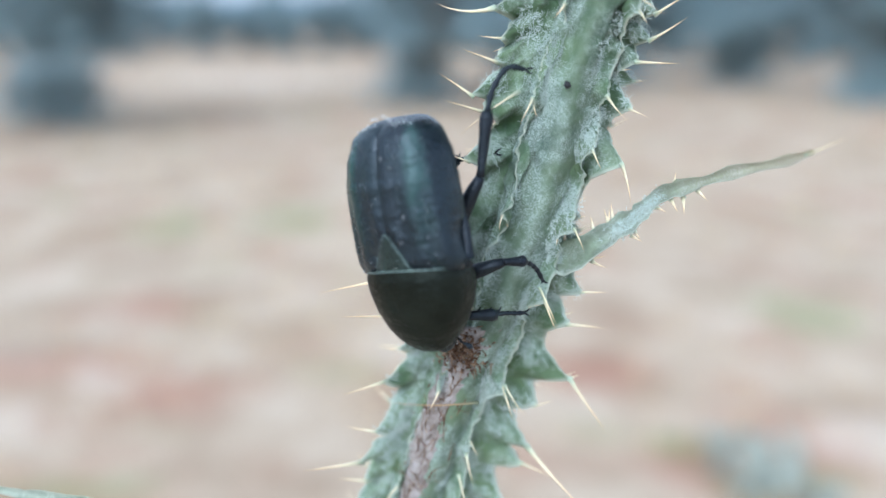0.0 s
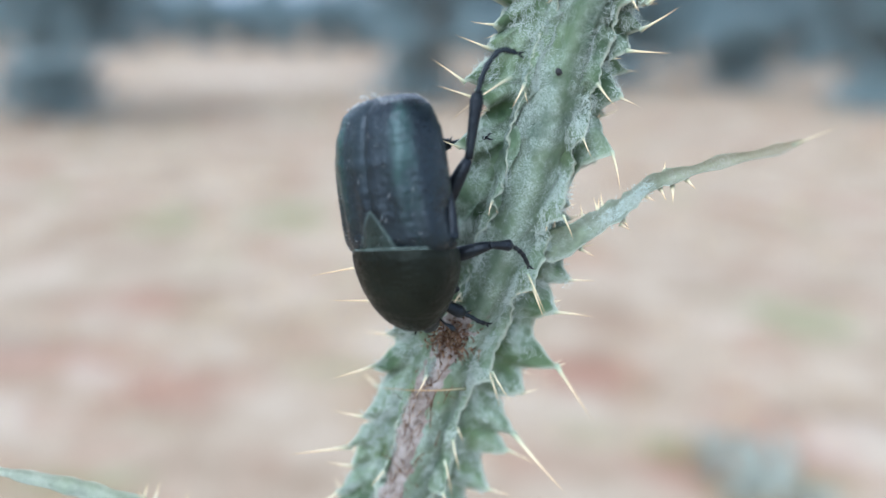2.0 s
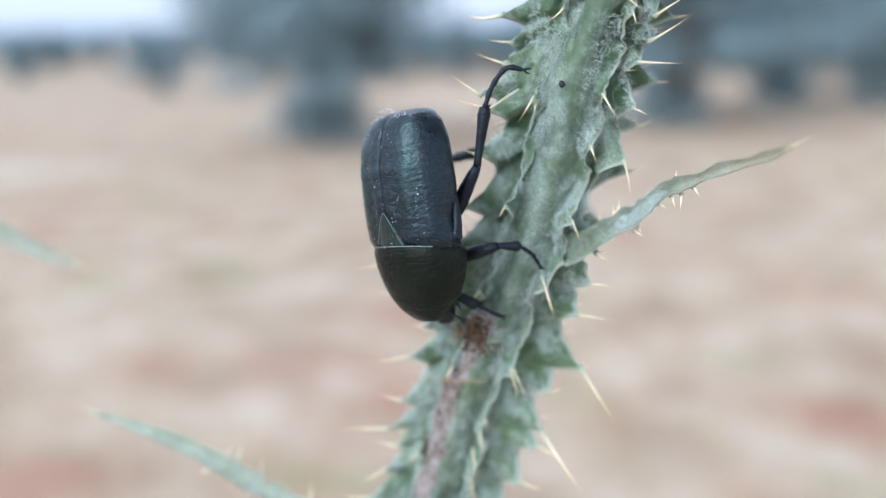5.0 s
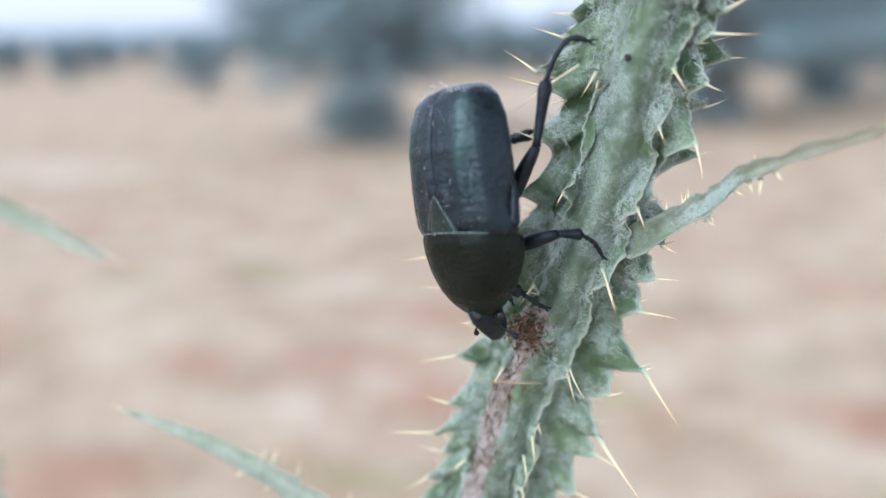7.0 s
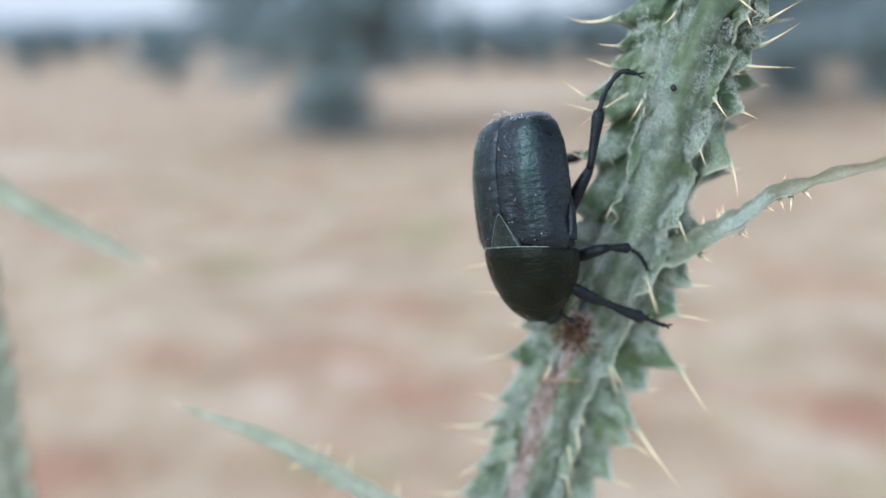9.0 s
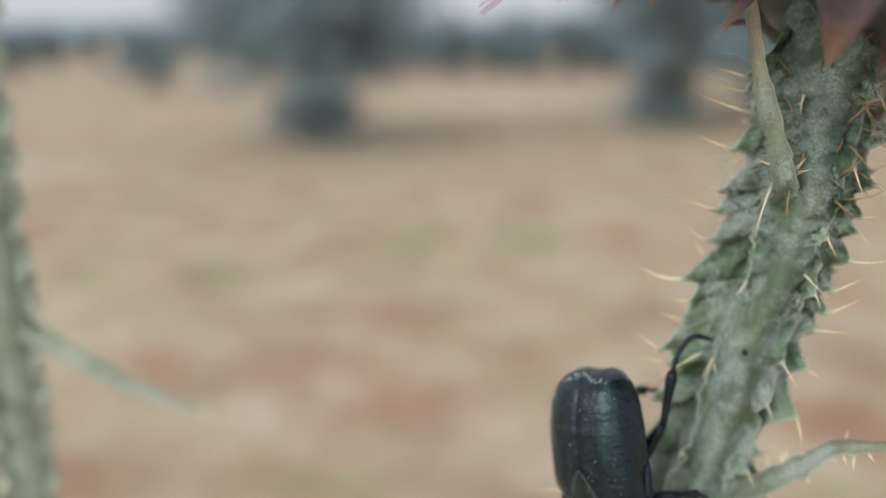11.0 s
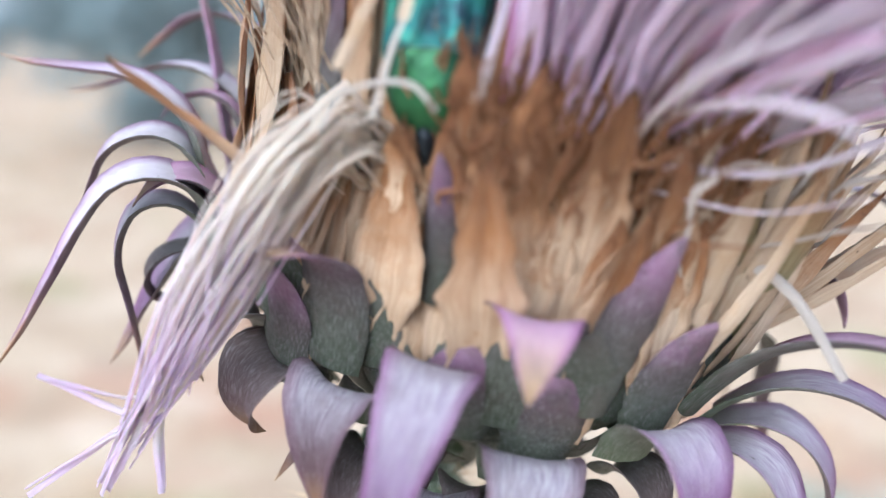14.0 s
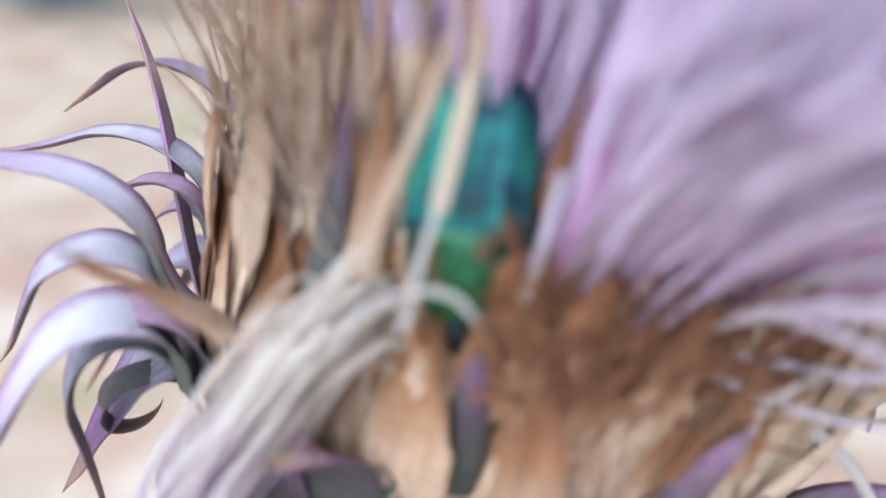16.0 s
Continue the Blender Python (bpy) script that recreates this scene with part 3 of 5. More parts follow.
def tree_mesh(seed, height, spread, leaves):
    rng = np.random.default_rng(seed)
    trunk = Geo()
    th = height * 0.27
    low = height * 0.2
    base = smooth_path([(0, 0, -0.1), (rng.normal(0, 0.05), rng.normal(0, 0.05), th * 0.5), (rng.normal(0, 0.1), rng.normal(0, 0.1), th)], 8)
    trunk.tube(base, np.linspace(0.24, 0.17, 8) * (1 + 0.1 * rng.normal(size=8)), 10)
    crown = Geo()
    tips = []
    for _ in range(13):
        a, el = rng.uniform(0, 2 * math.pi), rng.uniform(-0.12, 1.3)
        ln = spread * rng.uniform(0.55, 0.95)
        end = base[-1] + np.array([math.cos(a) * math.cos(el) * ln, math.sin(a) * math.cos(el) * ln, math.sin(el) * height * 0.5])
        midp = (base[-1] + end) / 2 + rng.normal(0, 0.1, 3)
        limb = smooth_path([base[-1], midp, end], 7)
        trunk.tube(limb, np.linspace(0.1, 0.025, 7), 6)
        tips += [limb[3], limb[4], limb[5], limb[6]]
        for _ in range(2):
            tw = limb[4] + rng.normal(0, spread * 0.28, 3)
            trunk.tube(smooth_path([limb[3], (limb[3] + tw) / 2, tw], 5), np.linspace(0.04, 0.012, 5), 5)
            tips.append(tw)
    tips = np.array(tips)
    for c in tips:
        rad = spread * rng.uniform(0.22, 0.38)
        for _ in range(leaves):
            d = rng.normal(size=3)
            d /= np.linalg.norm(d)
            p = c + d * rad * rng.uniform(0.3, 1.0) * np.array([1, 1, 0.8])
            if p[2] < low:
                p[2] = low + rng.random() * 0.5
            ax = rng.normal(size=3)
            ax /= np.linalg.norm(ax)
            sd = np.cross(ax, d + 0.01)
            sd /= np.linalg.norm(sd) + 1e-9
            L, w = rng.uniform(0.10, 0.17), rng.uniform(0.02, 0.035)
            o = len(crown.v)
            crown.v += [tuple(p - ax * L * 0.5), tuple(p + sd * w), tuple(p + ax * L * 0.5), tuple(p - sd * w)]
            crown.f.append((o, o + 1, o + 2, o + 3))
            crown.uv.append(((0, 0), (1, 0), (1, 1), (0, 1)))
    # suckers round the foot, massed to fill in for the shade under the crown
    for _ in range(2200):
        a, r = rng.uniform(0, 2 * math.pi), abs(rng.normal(0, 0.23))
        p = np.array([math.cos(a) * r * 1.5, math.sin(a) * r, rng.uniform(0.0, 1.1) * math.exp(-2.0 * r) + 0.04])
        ax = np.array([rng.normal(0, 0.4), rng.normal(0, 0.4), 1.0])
        ax /= np.linalg.norm(ax)
        sd = np.cross(ax, rng.normal(size=3))
        sd /= np.linalg.norm(sd)
        L, w = rng.uniform(0.08, 0.16), rng.uniform(0.015, 0.03)
        o = len(crown.v)
        crown.v += [tuple(p - ax * L * 0.5), tuple(p + sd * w), tuple(p + ax * L * 0.5), tuple(p - sd * w)]
        crown.f.append((o, o + 1, o + 2, o + 3))
        crown.uv.append(((0, 0), (1, 0), (1, 1), (0, 1)))
    return trunk, crown


def build_trees():
    kinds = []
    for seed, h, s, lv in ((1, 3.4, 1.75, 130), (2, 3.8, 1.8, 130), (3, 3.2, 1.7, 130)):
        tr, cr = tree_mesh(seed, h, s, lv)
        t = thing("olive_tree", "grey-green olive tree with a short dark trunk", "tree", "trees of the grove")
        part("trunk", tr, M_BARK, t)
        part("crown", cr, M_LEAF, t, kind="stuff")
        kinds.append(t)
    # azimuth (degrees, to the right of +y), distance, kind, turn, size
    spots = [(-24.8, 10.3, 0, 0, 1.0), (-1.7, 11.6, 1, 40, 0.95), (5.0, 15.0, 2, 100, 1.0), (-12.5, 25, 1, 70, 0.5), (11, 15, 0, 160, 1.05), (19, 15.5, 1, 200, 1.0), (27, 13.2, 2, 220, 1.0), (-35, 20, 1, 310, 0.5), (-43, 30, 0, 20, 0.55), (-48, 32, 2, 60, 0.6), (-17.5, 30, 2, 150, 0.5), (-7, 32, 0, 250, 0.6), (7, 28, 1, 15, 1.0), (15, 30, 2, 80, 1.0), (23, 27, 0, 120, 1.0), (31, 24, 1, 180, 1.0), (-31, 36, 0, 210, 0.6), (-54, 26, 1, 240, 0.8)]
    for i in range(64):
        az = -64 + 1.7 * i + 0.6 * math.sin(i * 2.1)
        far = float(np.interp(az, (-32, -20, 0, 40), (42, 26, 25, 24)))
        spots.append((az, far * (1 + 0.1 * math.sin(i * 1.7)), i % 3, 47 * i, float(np.interp(az, (-20, -8, 5), (0.58, 0.56, 0.75))) + 0.06 * math.sin(i * 2.9)))
    used = set()
    for az, d, k, turn, size in spots:
        m = pose(d * math.sin(radians(az)), d * math.cos(radians(az)), 0, 0, 0, turn) @ Matrix.Scale(size, 4)
        if k in used:
            copy_thing(kinds[k], m)
        else:
            kinds[k].matrix_world = m
            used.add(k)


# ------------------------------------------------------------------ the thistle
RIB = np.array([(-95, 0), (-88, 400), (-70, 800), (-45, 1080), (-22, 1190), (-9, 1232), (-2.4, 1250), (0.6, 1261), (3.0, 1266.5), (6.2, 1274.4), (8.4, 1281), (10.4, 1289), (11.5, 1294), (13.8, 1301), (16.0, 1313), (17.6, 1322), (19.5, 1328)], float)


def stem_centre(z):
    """The stem's axis at the height z, in mm."""
    return np.array([np.interp(z, RIB[:, 1], RIB[:, 0]), 77.2 + np.interp(z, [1240, 1290, 1310, 1330], [0.0, 0.4, 2.5, 8.5]), z])


def stem_radius(z):
    return float(np.interp(z, [0, 1100, 1240, 1300, 1318, 1328], [6.0, 4.6, 3.5, 3.4, 4.2, 6.0]))


def spine_geo(base, way, length, radius, bend, rng):
    way = np.asarray(way, float) / np.linalg.norm(way)
    side = np.cross(way, rng.normal(size=3))
    side /= np.linalg.norm(side)
    s = np.linspace(0, 1, 6)
    path = np.asarray(base) + way * length * s[:, None] + side * (bend * length * s**2)[:, None]
    return Geo().tube(path * MM, radius * MM * np.array([1.7, 0.95, 0.66, 0.45, 0.22, 0.03]), 6)


SKINS = []


def spaced(z0, z1, step, reach, out, fall, rng):
    """Teeth at uneven steps from z1 down to z0, for the wings whose margins are not known tooth by tooth."""
    teeth, z = [], z1
    while z > z0:
        teeth.append((z, reach * rng.uniform(0.9, 1.12), out * rng.uniform(0.6, 1.3), fall * rng.uniform(0.5, 1.5)))
        z -= step * rng.uniform(0.65, 1.4)
    return teeth


def build_wing(parent, name, angle, z0, z1, teeth, amp, seed, extra=2, valley=0.72):
    """A spiny wing that runs down the stem; angle: degrees about the stem, 0 to +x, 270 to the camera's side.
    teeth, from the top: height, reach from the stem's axis, how far the tooth's spine goes out and up (mm)."""
    rng = np.random.default_rng(seed)
    d = np.array([math.cos(radians(angle)), math.sin(radians(angle)), 0.0])
    nrm = np.array([-d[1], d[0], 0.0])
    if nrm[1] > 0:
        nrm = -nrm
    teeth = sorted(teeth)
    lz, lr = np.array([a[0] for a in teeth]), np.array([a[1] for a in teeth])

    def reach(z):
        """Outer edge: teeth with a long slope above and a hollow below."""
        base = float(np.interp(z, lz, lr)) * valley
        best = base
        for zt, rt, *_ in teeth:
            t = z - zt
            if -2.6 < t < 5.0:
                k = max(0.0, 1 - t / 3.0) ** 1.7 if t >= 0 else max(0.0, 1 + t / 1.2) ** 1.5
                best = max(best, base + (rt - base) * k)
        return best + 0.30 * wob(z * 0.8, seed, 3.0) + 0.24 * wob(z * 2.3, seed, 9.0)

    nz, nu = int((z1 - z0) / 0.25), 24
    pts, uvs = np.zeros((nz, nu, 3)), []
    for i, z in enumerate(np.linspace(z0, z1, nz)):
        c = stem_centre(z)
        r0 = stem_radius(z) * 0.72
        w = reach(z) - r0
        k = int(np.searchsorted(lz, z))
        lo, hi = lz[max(0, k - 1)], lz[min(len(lz) - 1, k)]
        phase = (z - lo) / (hi - lo) if hi > lo else 0.0
        high = float(np.interp(z, (1296, 1308), (0.0, 1.0)))
        marks = [0.0] * nu
        for j in range(nu):
            u = j / (nu - 1)
            wave = amp * u**1.6 * (0.75 * math.cos(2 * math.pi * phase) + 1.5 * wob(z * 0.16, seed, u * 0.8))
            wave += 0.55 * u**5 * wob(z * 1.3, seed + 21.0, u)
            zz = z + 1.4 * wob(z * 0.25, u * 2.0, seed + 6.0) + 2.2 * (1 - u)
            gap = float(np.min(np.abs(lz - zz)))
            line = math.exp(-((gap / 0.32) ** 2)) * (0.5 + 0.6 * wob(z * 0.4, u * 3, seed + 11.0))
            vein = (0.30 * line + 0.40 * math.exp(-((gap / 1.0) ** 2)) - 0.2) * min(1.0, 3 * u) * (1.1 - 0.6 * u)
            marks[j] = line
            fine = 0.16 * wob(z * 0.9, u * 6, seed + 3.0) + 0.10 * wob(z * 2.4, u * 14, seed + 8.0)
            fold = 1.3 * math.exp(-(((u - 0.5) / 0.25) ** 2)) * wob(z * 0.3, 3.0 + seed, 1.0)
            near = noise.voronoi(Vector((u * w * 0.4, np.interp(z, (1200, 1300, 1330), (0, 24.0, 42.0)) + 0.1 * u * w, seed * 3.7)))[0]
            ridge = (0.35 + 1.2 * high) * math.exp(-(((near[1] - near[0]) / 0.16) ** 2)) - 0.1
            p = c + d * (r0 + u * w) + nrm * (wave + vein + fine * (0.3 + u) + fold + ridge * min(1.0, 4 * u) * (1.15 - u))
            p[2] += 1.5 * (1 - u * u)
            pts[i, j] = p
        uvs.append([(j / (nu - 1), marks[j]) for j in range(nu)])
    SKINS.append((pts, np.broadcast_to(nrm, pts.shape)))
    thick = 0.42 * (1 - 0.7 * np.linspace(0, 1, nu))[None, :, None]
    ring = np.concatenate([pts + nrm * thick * 0.5, (pts - nrm * thick * 0.5)[:, ::-1]], 1)
    g = Geo()
    g.grid(ring * MM, [r + r[::-1] for r in uvs], True)
    wing = part(name, g, M_WING, parent)
    zs = np.linspace(z0, z1, nz)
    for z, _, out, up in teeth:
        if not z0 <= z <= z1:
            continue
        i = int(np.argmin(np.abs(zs - z)))
        tip = pts[i, -1]
        way = d * out + nrm * rng.normal(0.1, 0.25) * out + np.array([0, 0, up])
        L = float(np.linalg.norm(way))
        way = way / L
        part("spine", spine_geo(tip - way * 0.4, way, L + 0.4, 0.085 + 0.016 * L, rng.normal(0, 0.17), rng), M_SPINE, wing)
        for _ in range(int(rng.integers(0, extra + 1))):
            i2 = min(nz - 1, max(0, i + int(rng.integers(-8, 9))))
            small = d * rng.uniform(0.5, 1.0) + nrm * rng.normal(0.2, 0.5) + np.array([0, 0, rng.normal(0.1, 0.4)])
            part("spine", spine_geo(pts[i2, -1] - small * 0.2, small, rng.uniform(0.9, 2.2), rng.uniform(0.06, 0.10), rng.normal(0, 0.2), rng), M_SPINE, wing)
    return wing


def build_leaf(parent, name, points, half, normal, seed, material=None, spines=12, k=9, spine_len=3.0):
    """A narrow folded leaf with a spiny margin and a long spine at its tip."""
    rng = np.random.default_rng(seed)
    path = smooth_path(points, 40)
    s = np.linspace(0, 1, 40)
    w = np.interp(s, np.linspace(0, 1, len(half)), half) * np.array([1 + 0.5 * wob(a * 14, seed, 2.0) + 0.35 * wob(a * 33, seed, 5.0) for a in s])
    n = np.tile(np.asarray(normal, float), (40, 1)) + 0.25 * rng.normal(size=(1, 3))
    leaf = part(name, Geo().blade(path * MM, n, w * MM, 0.9, 0.0005, k), material or M_WING, parent)
    face = n / np.linalg.norm(n, axis=1, keepdims=True)
    across = np.cross(np.gradient(path, axis=0), face)
    across /= np.linalg.norm(across, axis=1, keepdims=True)
    if parent is not None and material is M_SIDE:
        fine = np.linspace(0, 27, 50)
        lay = lambda a: np.stack([np.interp(fine, np.arange(40), a[:, q]) for q in range(3)], 1)
        wide = np.interp(fine, np.arange(40), w)
        strip = lay(path)[:, None] + lay(across)[:, None] * (np.linspace(-0.9, 0.9, 9)[None, :, None] * wide[:, None, None])
        SKINS.append((strip, np.broadcast_to(lay(face)[:, None], strip.shape)))
    end = path[-1] - path[-3]
    part("spine", spine_geo(path[-1] - end * 0.9, end, spine_len * 2.0, half[-1] * 0.42, 0.03, rng), M_SPINE, leaf)
    for i in range(spines):
        q = int(rng.uniform(1, 26))
        t = path[q + 1] - path[q]
        sd = np.cross(t, n[0])
        sd /= np.linalg.norm(sd)
        sgn = 1 if i % 2 else -1
        way = sd * sgn + 0.6 * t / np.linalg.norm(t) + rng.normal(0, 0.35, 3)
        part("spine", spine_geo(path[q] + sd * sgn * w[q] * 0.9, way, spine_len * rng.uniform(0.4, 1.2), 0.16, 0.05, rng), M_SPINE, leaf)
    return leaf


def build_wool(parent, z0, z1, count, seed):
    """Cobweb hairs that lie in tangled mats on stem and wings."""
    rng = np.random.default_rng(seed)
    roots, faces = [], []
    for pts, nrm in SKINS:
        n, k = pts.shape[:2]
        take = int(count / len(SKINS) * min(2.0, n * k / 9000))
        i, j = rng.integers(0, n, take), rng.integers(1, k - 1, take)
        roots.append(pts[i, j])
        faces.append(nrm[i, j])
    p, face = np.concatenate(roots), np.concatenate(faces)
    mat = np.array([wob(a[0] * 0.34 + a[1] * 0.2, a[2] * 0.24, 9.0) + 0.45 * wob(a[0] * 1.1, a[2] * 0.9, 3.0) for a in p])
    keep = (mat > rng.normal(0.07, 0.06, len(p))) & (p[:, 2] > z0) & (p[:, 2] < z1)
    p, face = p[keep], face[keep]
    m = len(p)
    p = p + face * rng.uniform(0.18, 0.5, (m, 1))
    w = rng.uniform(0.007, 0.020, (m, 1))
    d = rng.normal(size=(m, 3))
    rows = []
    for _ in range(7):
        d = d - face * np.sum(d * face, 1, keepdims=True) * 0.8
        d = d / np.linalg.norm(d, axis=1, keepdims=True)
        sd = np.cross(d, face) * w
        rows += [p - sd, p + sd]
        p = p + d * 0.15
        d = d + rng.normal(0, 0.8, (m, 3))
    v = np.stack(rows, 1) * MM
    g = Geo()
    g.v = v.reshape(-1, 3).tolist()
    g.f = [(o + a, o + a + 1, o + a + 3, o + a + 2) for o in range(0, 14 * m, 14) for a in range(0, 12, 2)]
    g.uv = [((0, 0), (1, 0), (1, 1), (0, 1))] * len(g.f)
    part("wool", g, M_WOOL, parent, "white cobwebby hairs", kind="stuff")


HEAD_C = np.array([26.5, 91.0, 1345.0])
HEAD_TILT = (0.22, -0.06, 0.97)


def head_frame():
    z = np.array(HEAD_TILT) / np.linalg.norm(HEAD_TILT)
    x = np.array([1.0, 0, 0]) - z * z[0]
    x /= np.linalg.norm(x)
    return np.stack([x, np.cross(z, x), z], 1)


HF = head_frame()


def head_point(a, r, h):
    """A point of the flower head in mm: azimuth in degrees (270 faces the camera), radius, height on its axis."""
    return HEAD_C + HF @ np.array([r * math.cos(radians(a)), r * math.sin(radians(a)), h])


def bract_geo(a, r0, h0, length, phis, half, cup=0.2, thick=0.0004, twist=0.0, sway=0.0, peak=0.3, taper=1.0, base=0.8, rag=0.0, pleat=0.0, k=7):
    """A bract that starts on the head and bends in the plane of its azimuth. phis: angles along it (0 outward, 90 up)."""
    n = 26
    s = np.linspace(0, 1, n)
    phi = np.radians(np.interp(s, np.linspace(0, 1, len(phis)), phis))
    ds = length / (n - 1)
    r = r0 + np.concatenate([[0], np.cumsum(np.cos(phi[:-1]) * ds)])
    h = h0 + np.concatenate([[0], np.cumsum(np.sin(phi[:-1]) * ds)])
    tan = HF @ np.array([-math.sin(radians(a)), math.cos(radians(a)), 0])
    path = np.array([head_point(a, rr, hh) for rr, hh in zip(r, h)]) + tan * (sway * length * s**1.5)[:, None]
    nor = np.array([HF @ np.array([-math.sin(p) * math.cos(radians(a)), -math.sin(p) * math.sin(radians(a)), math.cos(p)]) for p in phi])
    tw = np.radians(twist) * s
    nor = nor * np.cos(tw)[:, None] + tan * np.sin(tw)[:, None]
    x = np.clip((s - peak) / (1 - peak), 0, 1)
    prof = np.where(s < peak, base + (1 - base) * np.sin(s / peak * np.pi / 2), (1 - x) ** taper)
    prof = np.maximum(prof * half, 0.16 * (1 - s) + 0.03)
    return Geo().blade(path * MM, nor, prof * MM, cup, thick, k, rag, pleat, (a * 0.37 + h0 * 1.3 + length * 0.71) % 50)


def build_head(plant):
    rng = np.random.default_rng(11)
    g = Geo()
    prof = [(-30, 4.0), (-26, 6.0), (-21, 12), (-16, 18), (-10, 23), (-4, 25.5), (4, 25.8), (11, 24.2), (16, 21.0), (18, 14), (19, 0.3)]
    k = 48
    pts = np.array([[head_point(360 * j / k, r, h) for j in range(k)] for h, r in prof])
    g.grid(pts * MM, [[(j / k * 8, i / (len(prof) - 1)) for j in range(k)] for i in range(len(prof))], True)
    head = part("flower_head", g, M_SCALE, plant, "wide thistle head with brown papery bracts and purple florets")

    def bract(mat, a, r0, h0, length, phis, half, **kw):
        r0 += 1.5 * math.exp(-(((a - 200) / 28) ** 2))
        if mat in (M_TAN, M_STRAW, M_RUST):
            if 256 < a < 292 and h0 >= 0:
                mat = M_RUST
            kw = {"base": 0.35, "rag": 0.2, "pleat": 0.11, "k": 11, "thick": 0.00012, **kw}
        else:
            kw = {"rag": 0.08, "pleat": 0.04, **kw}
        part("bract", bract_geo(a, r0, h0, length, phis, half, **kw), mat, head)

    def row(count, off, r0, h0, length, phis, half, mat, gap=None, **kw):
        for i in range(count):
            a = (off + 360 * i / count + rng.normal(0, 4)) % 360
            if gap and gap[0] < a < gap[1]:
                continue
            ph = [p + rng.normal(0, 7) for p in phis]
            short = 0.55 if h0 >= 4 and 262 < a < 318 else 0.8 if h0 >= 9 and 318 <= a < 345 else 1.0
            bract(mat, a, r0 + rng.normal(0, 0.4), h0 + rng.normal(0, 0.8), short * length * rng.uniform(0.85, 1.15), ph, half * rng.uniform(0.85, 1.15), twist=rng.normal(0, 14), sway=rng.normal(0, 0.12), **kw)

    # lowest rows: narrow, dark, bent down
    row(15, 3, 11, -23, 8, (45, 15, -15, -30), 1.0, M_DARKBRACT)
    row(16, 12, 18, -18, 11, (30, 0, -50, -70, -75), 1.4, M_DARKBRACT, taper=0.9)
    # broad bracts that fold over and hang, white to purple
    fold = (78, 62, -20, -62, -68, -68, -70, -70, -72)
    row(16, 0, 26, -10, 27, fold, 3.9, M_PURPLE, (214, 345), peak=0.28, taper=0.85)
    bract(M_PURPLE, 263.5, 26.8, -9.5, 33, fold, 3.9, peak=0.26, taper=1.2, sway=-0.02, cup=0.1)
    bract(M_FADED, 246.5, 26.0, -13.5, 17, (75, 50, -40, -80, -88, -88), 4.1, peak=0.36, taper=1.0, sway=0.22, cup=0.25)
    bract(M_FADED, 283.0, 26.0, -15.3, 23.5, (75, 50, -30, -75, -84, -84, -84), 4.3, peak=0.32, taper=1.05, sway=-0.2, cup=0.15)
    bract(M_PURPLE, 303.8, 27.0, -11.8, 21, (75, 50, -30, -78, -86, -86), 4.4, peak=0.34, taper=0.8, sway=0.05, cup=0.2)
    bract(M_PURPLE, 322, 26.5, -13.0, 28, (50, 20, -40, -80, -90, -90), 3.4, peak=0.3, sway=-0.1)
    bract(M_PURPLE, 335, 26.5, -13.0, 28, (50, 20, -35, -75, -88, -95), 3.2, peak=0.3, sway=0.1)
    bract(M_FADED, 268, 24.5, -19.5, 11, (60, 30, -50, -80, -85), 3.8, peak=0.35, cup=0.4)
    bract(M_DARKBRACT, 232.5, 25.0, -15.5, 16, (80, 60, -20, -80, -130, -150), 4.0, peak=0.45, cup=0.45)
    bract(M_DARKBRACT, 256, 23.5, -19.0, 14, (60, 20, -50, -90, -110), 3.6, peak=0.45, cup=0.5)
    for a, h, L in ((275, -19, 9), (291, -18, 9), (300, -19, 10), (312, -17, 12)):
        bract(M_DARKBRACT, a, 22.5, h, L, (55, 15, -45, -75, -85), 3.0, peak=0.4, cup=0.4)
    # appressed grey-green scales that cover the cup
    row(14, 9, 14, -21, 8, (45, 48, 55), 3.4, M_SCALE, base=0.5)
    row(18, 5, 19.5, -16.5, 9, (50, 56, 66), 4.2, M_SCALE, base=0.5)
    row(22, 12, 24.3, -11.5, 9, (66, 74, 84), 4.4, M_SCALE, base=0.5)
    row(22, 4, 26.3, -8, 9, (84, 88, 88), 4.2, M_SCALE, base=0.5, peak=0.5)
    # grey-green plates, some with a purple tip that folds forward
    row(16, 11, 27.5, -6, 19, (85, 75, 40, -40, -80), 4.0, M_GREYBRACT, (210, 345))
    bract(M_GREYBRACT, 276, 27.2, -9, 20, (86, 84, 82, 20, -62, -70), 4.8, peak=0.5, taper=0.9)
    bract(M_GREYBRACT, 243, 27.2, -9, 16, (86, 84, 70, 20, -30), 3.8, peak=0.6, taper=0.7, sway=-0.15)
    bract(M_GREYBRACT, 291, 27.4, -7, 17.5, (86, 84, 84, 80), 3.1, peak=0.5, taper=0.7, sway=0.14, cup=0.4)
    bract(M_GREYBRACT, 231, 27.0, -13, 12, (84, 82, 76, 60), 3.6, peak=0.6, taper=0.6)
    bract(M_GREYBRACT, 259.5, 27.0, 0, 12.5, (88, 88, 84, 70), 1.5, peak=0.6, taper=0.7, sway=-0.14, cup=0.5)
    bract(M_GREYBRACT, 306, 27.2, -9, 13, (84, 80, 76, 60), 4.0, peak=0.5, taper=0.7)
    bract(M_GREYBRACT, 318, 27.2, -8, 30, (70, 60, 35, 10, -5, -12), 3.2, peak=0.3, taper=0.9, sway=0.25)
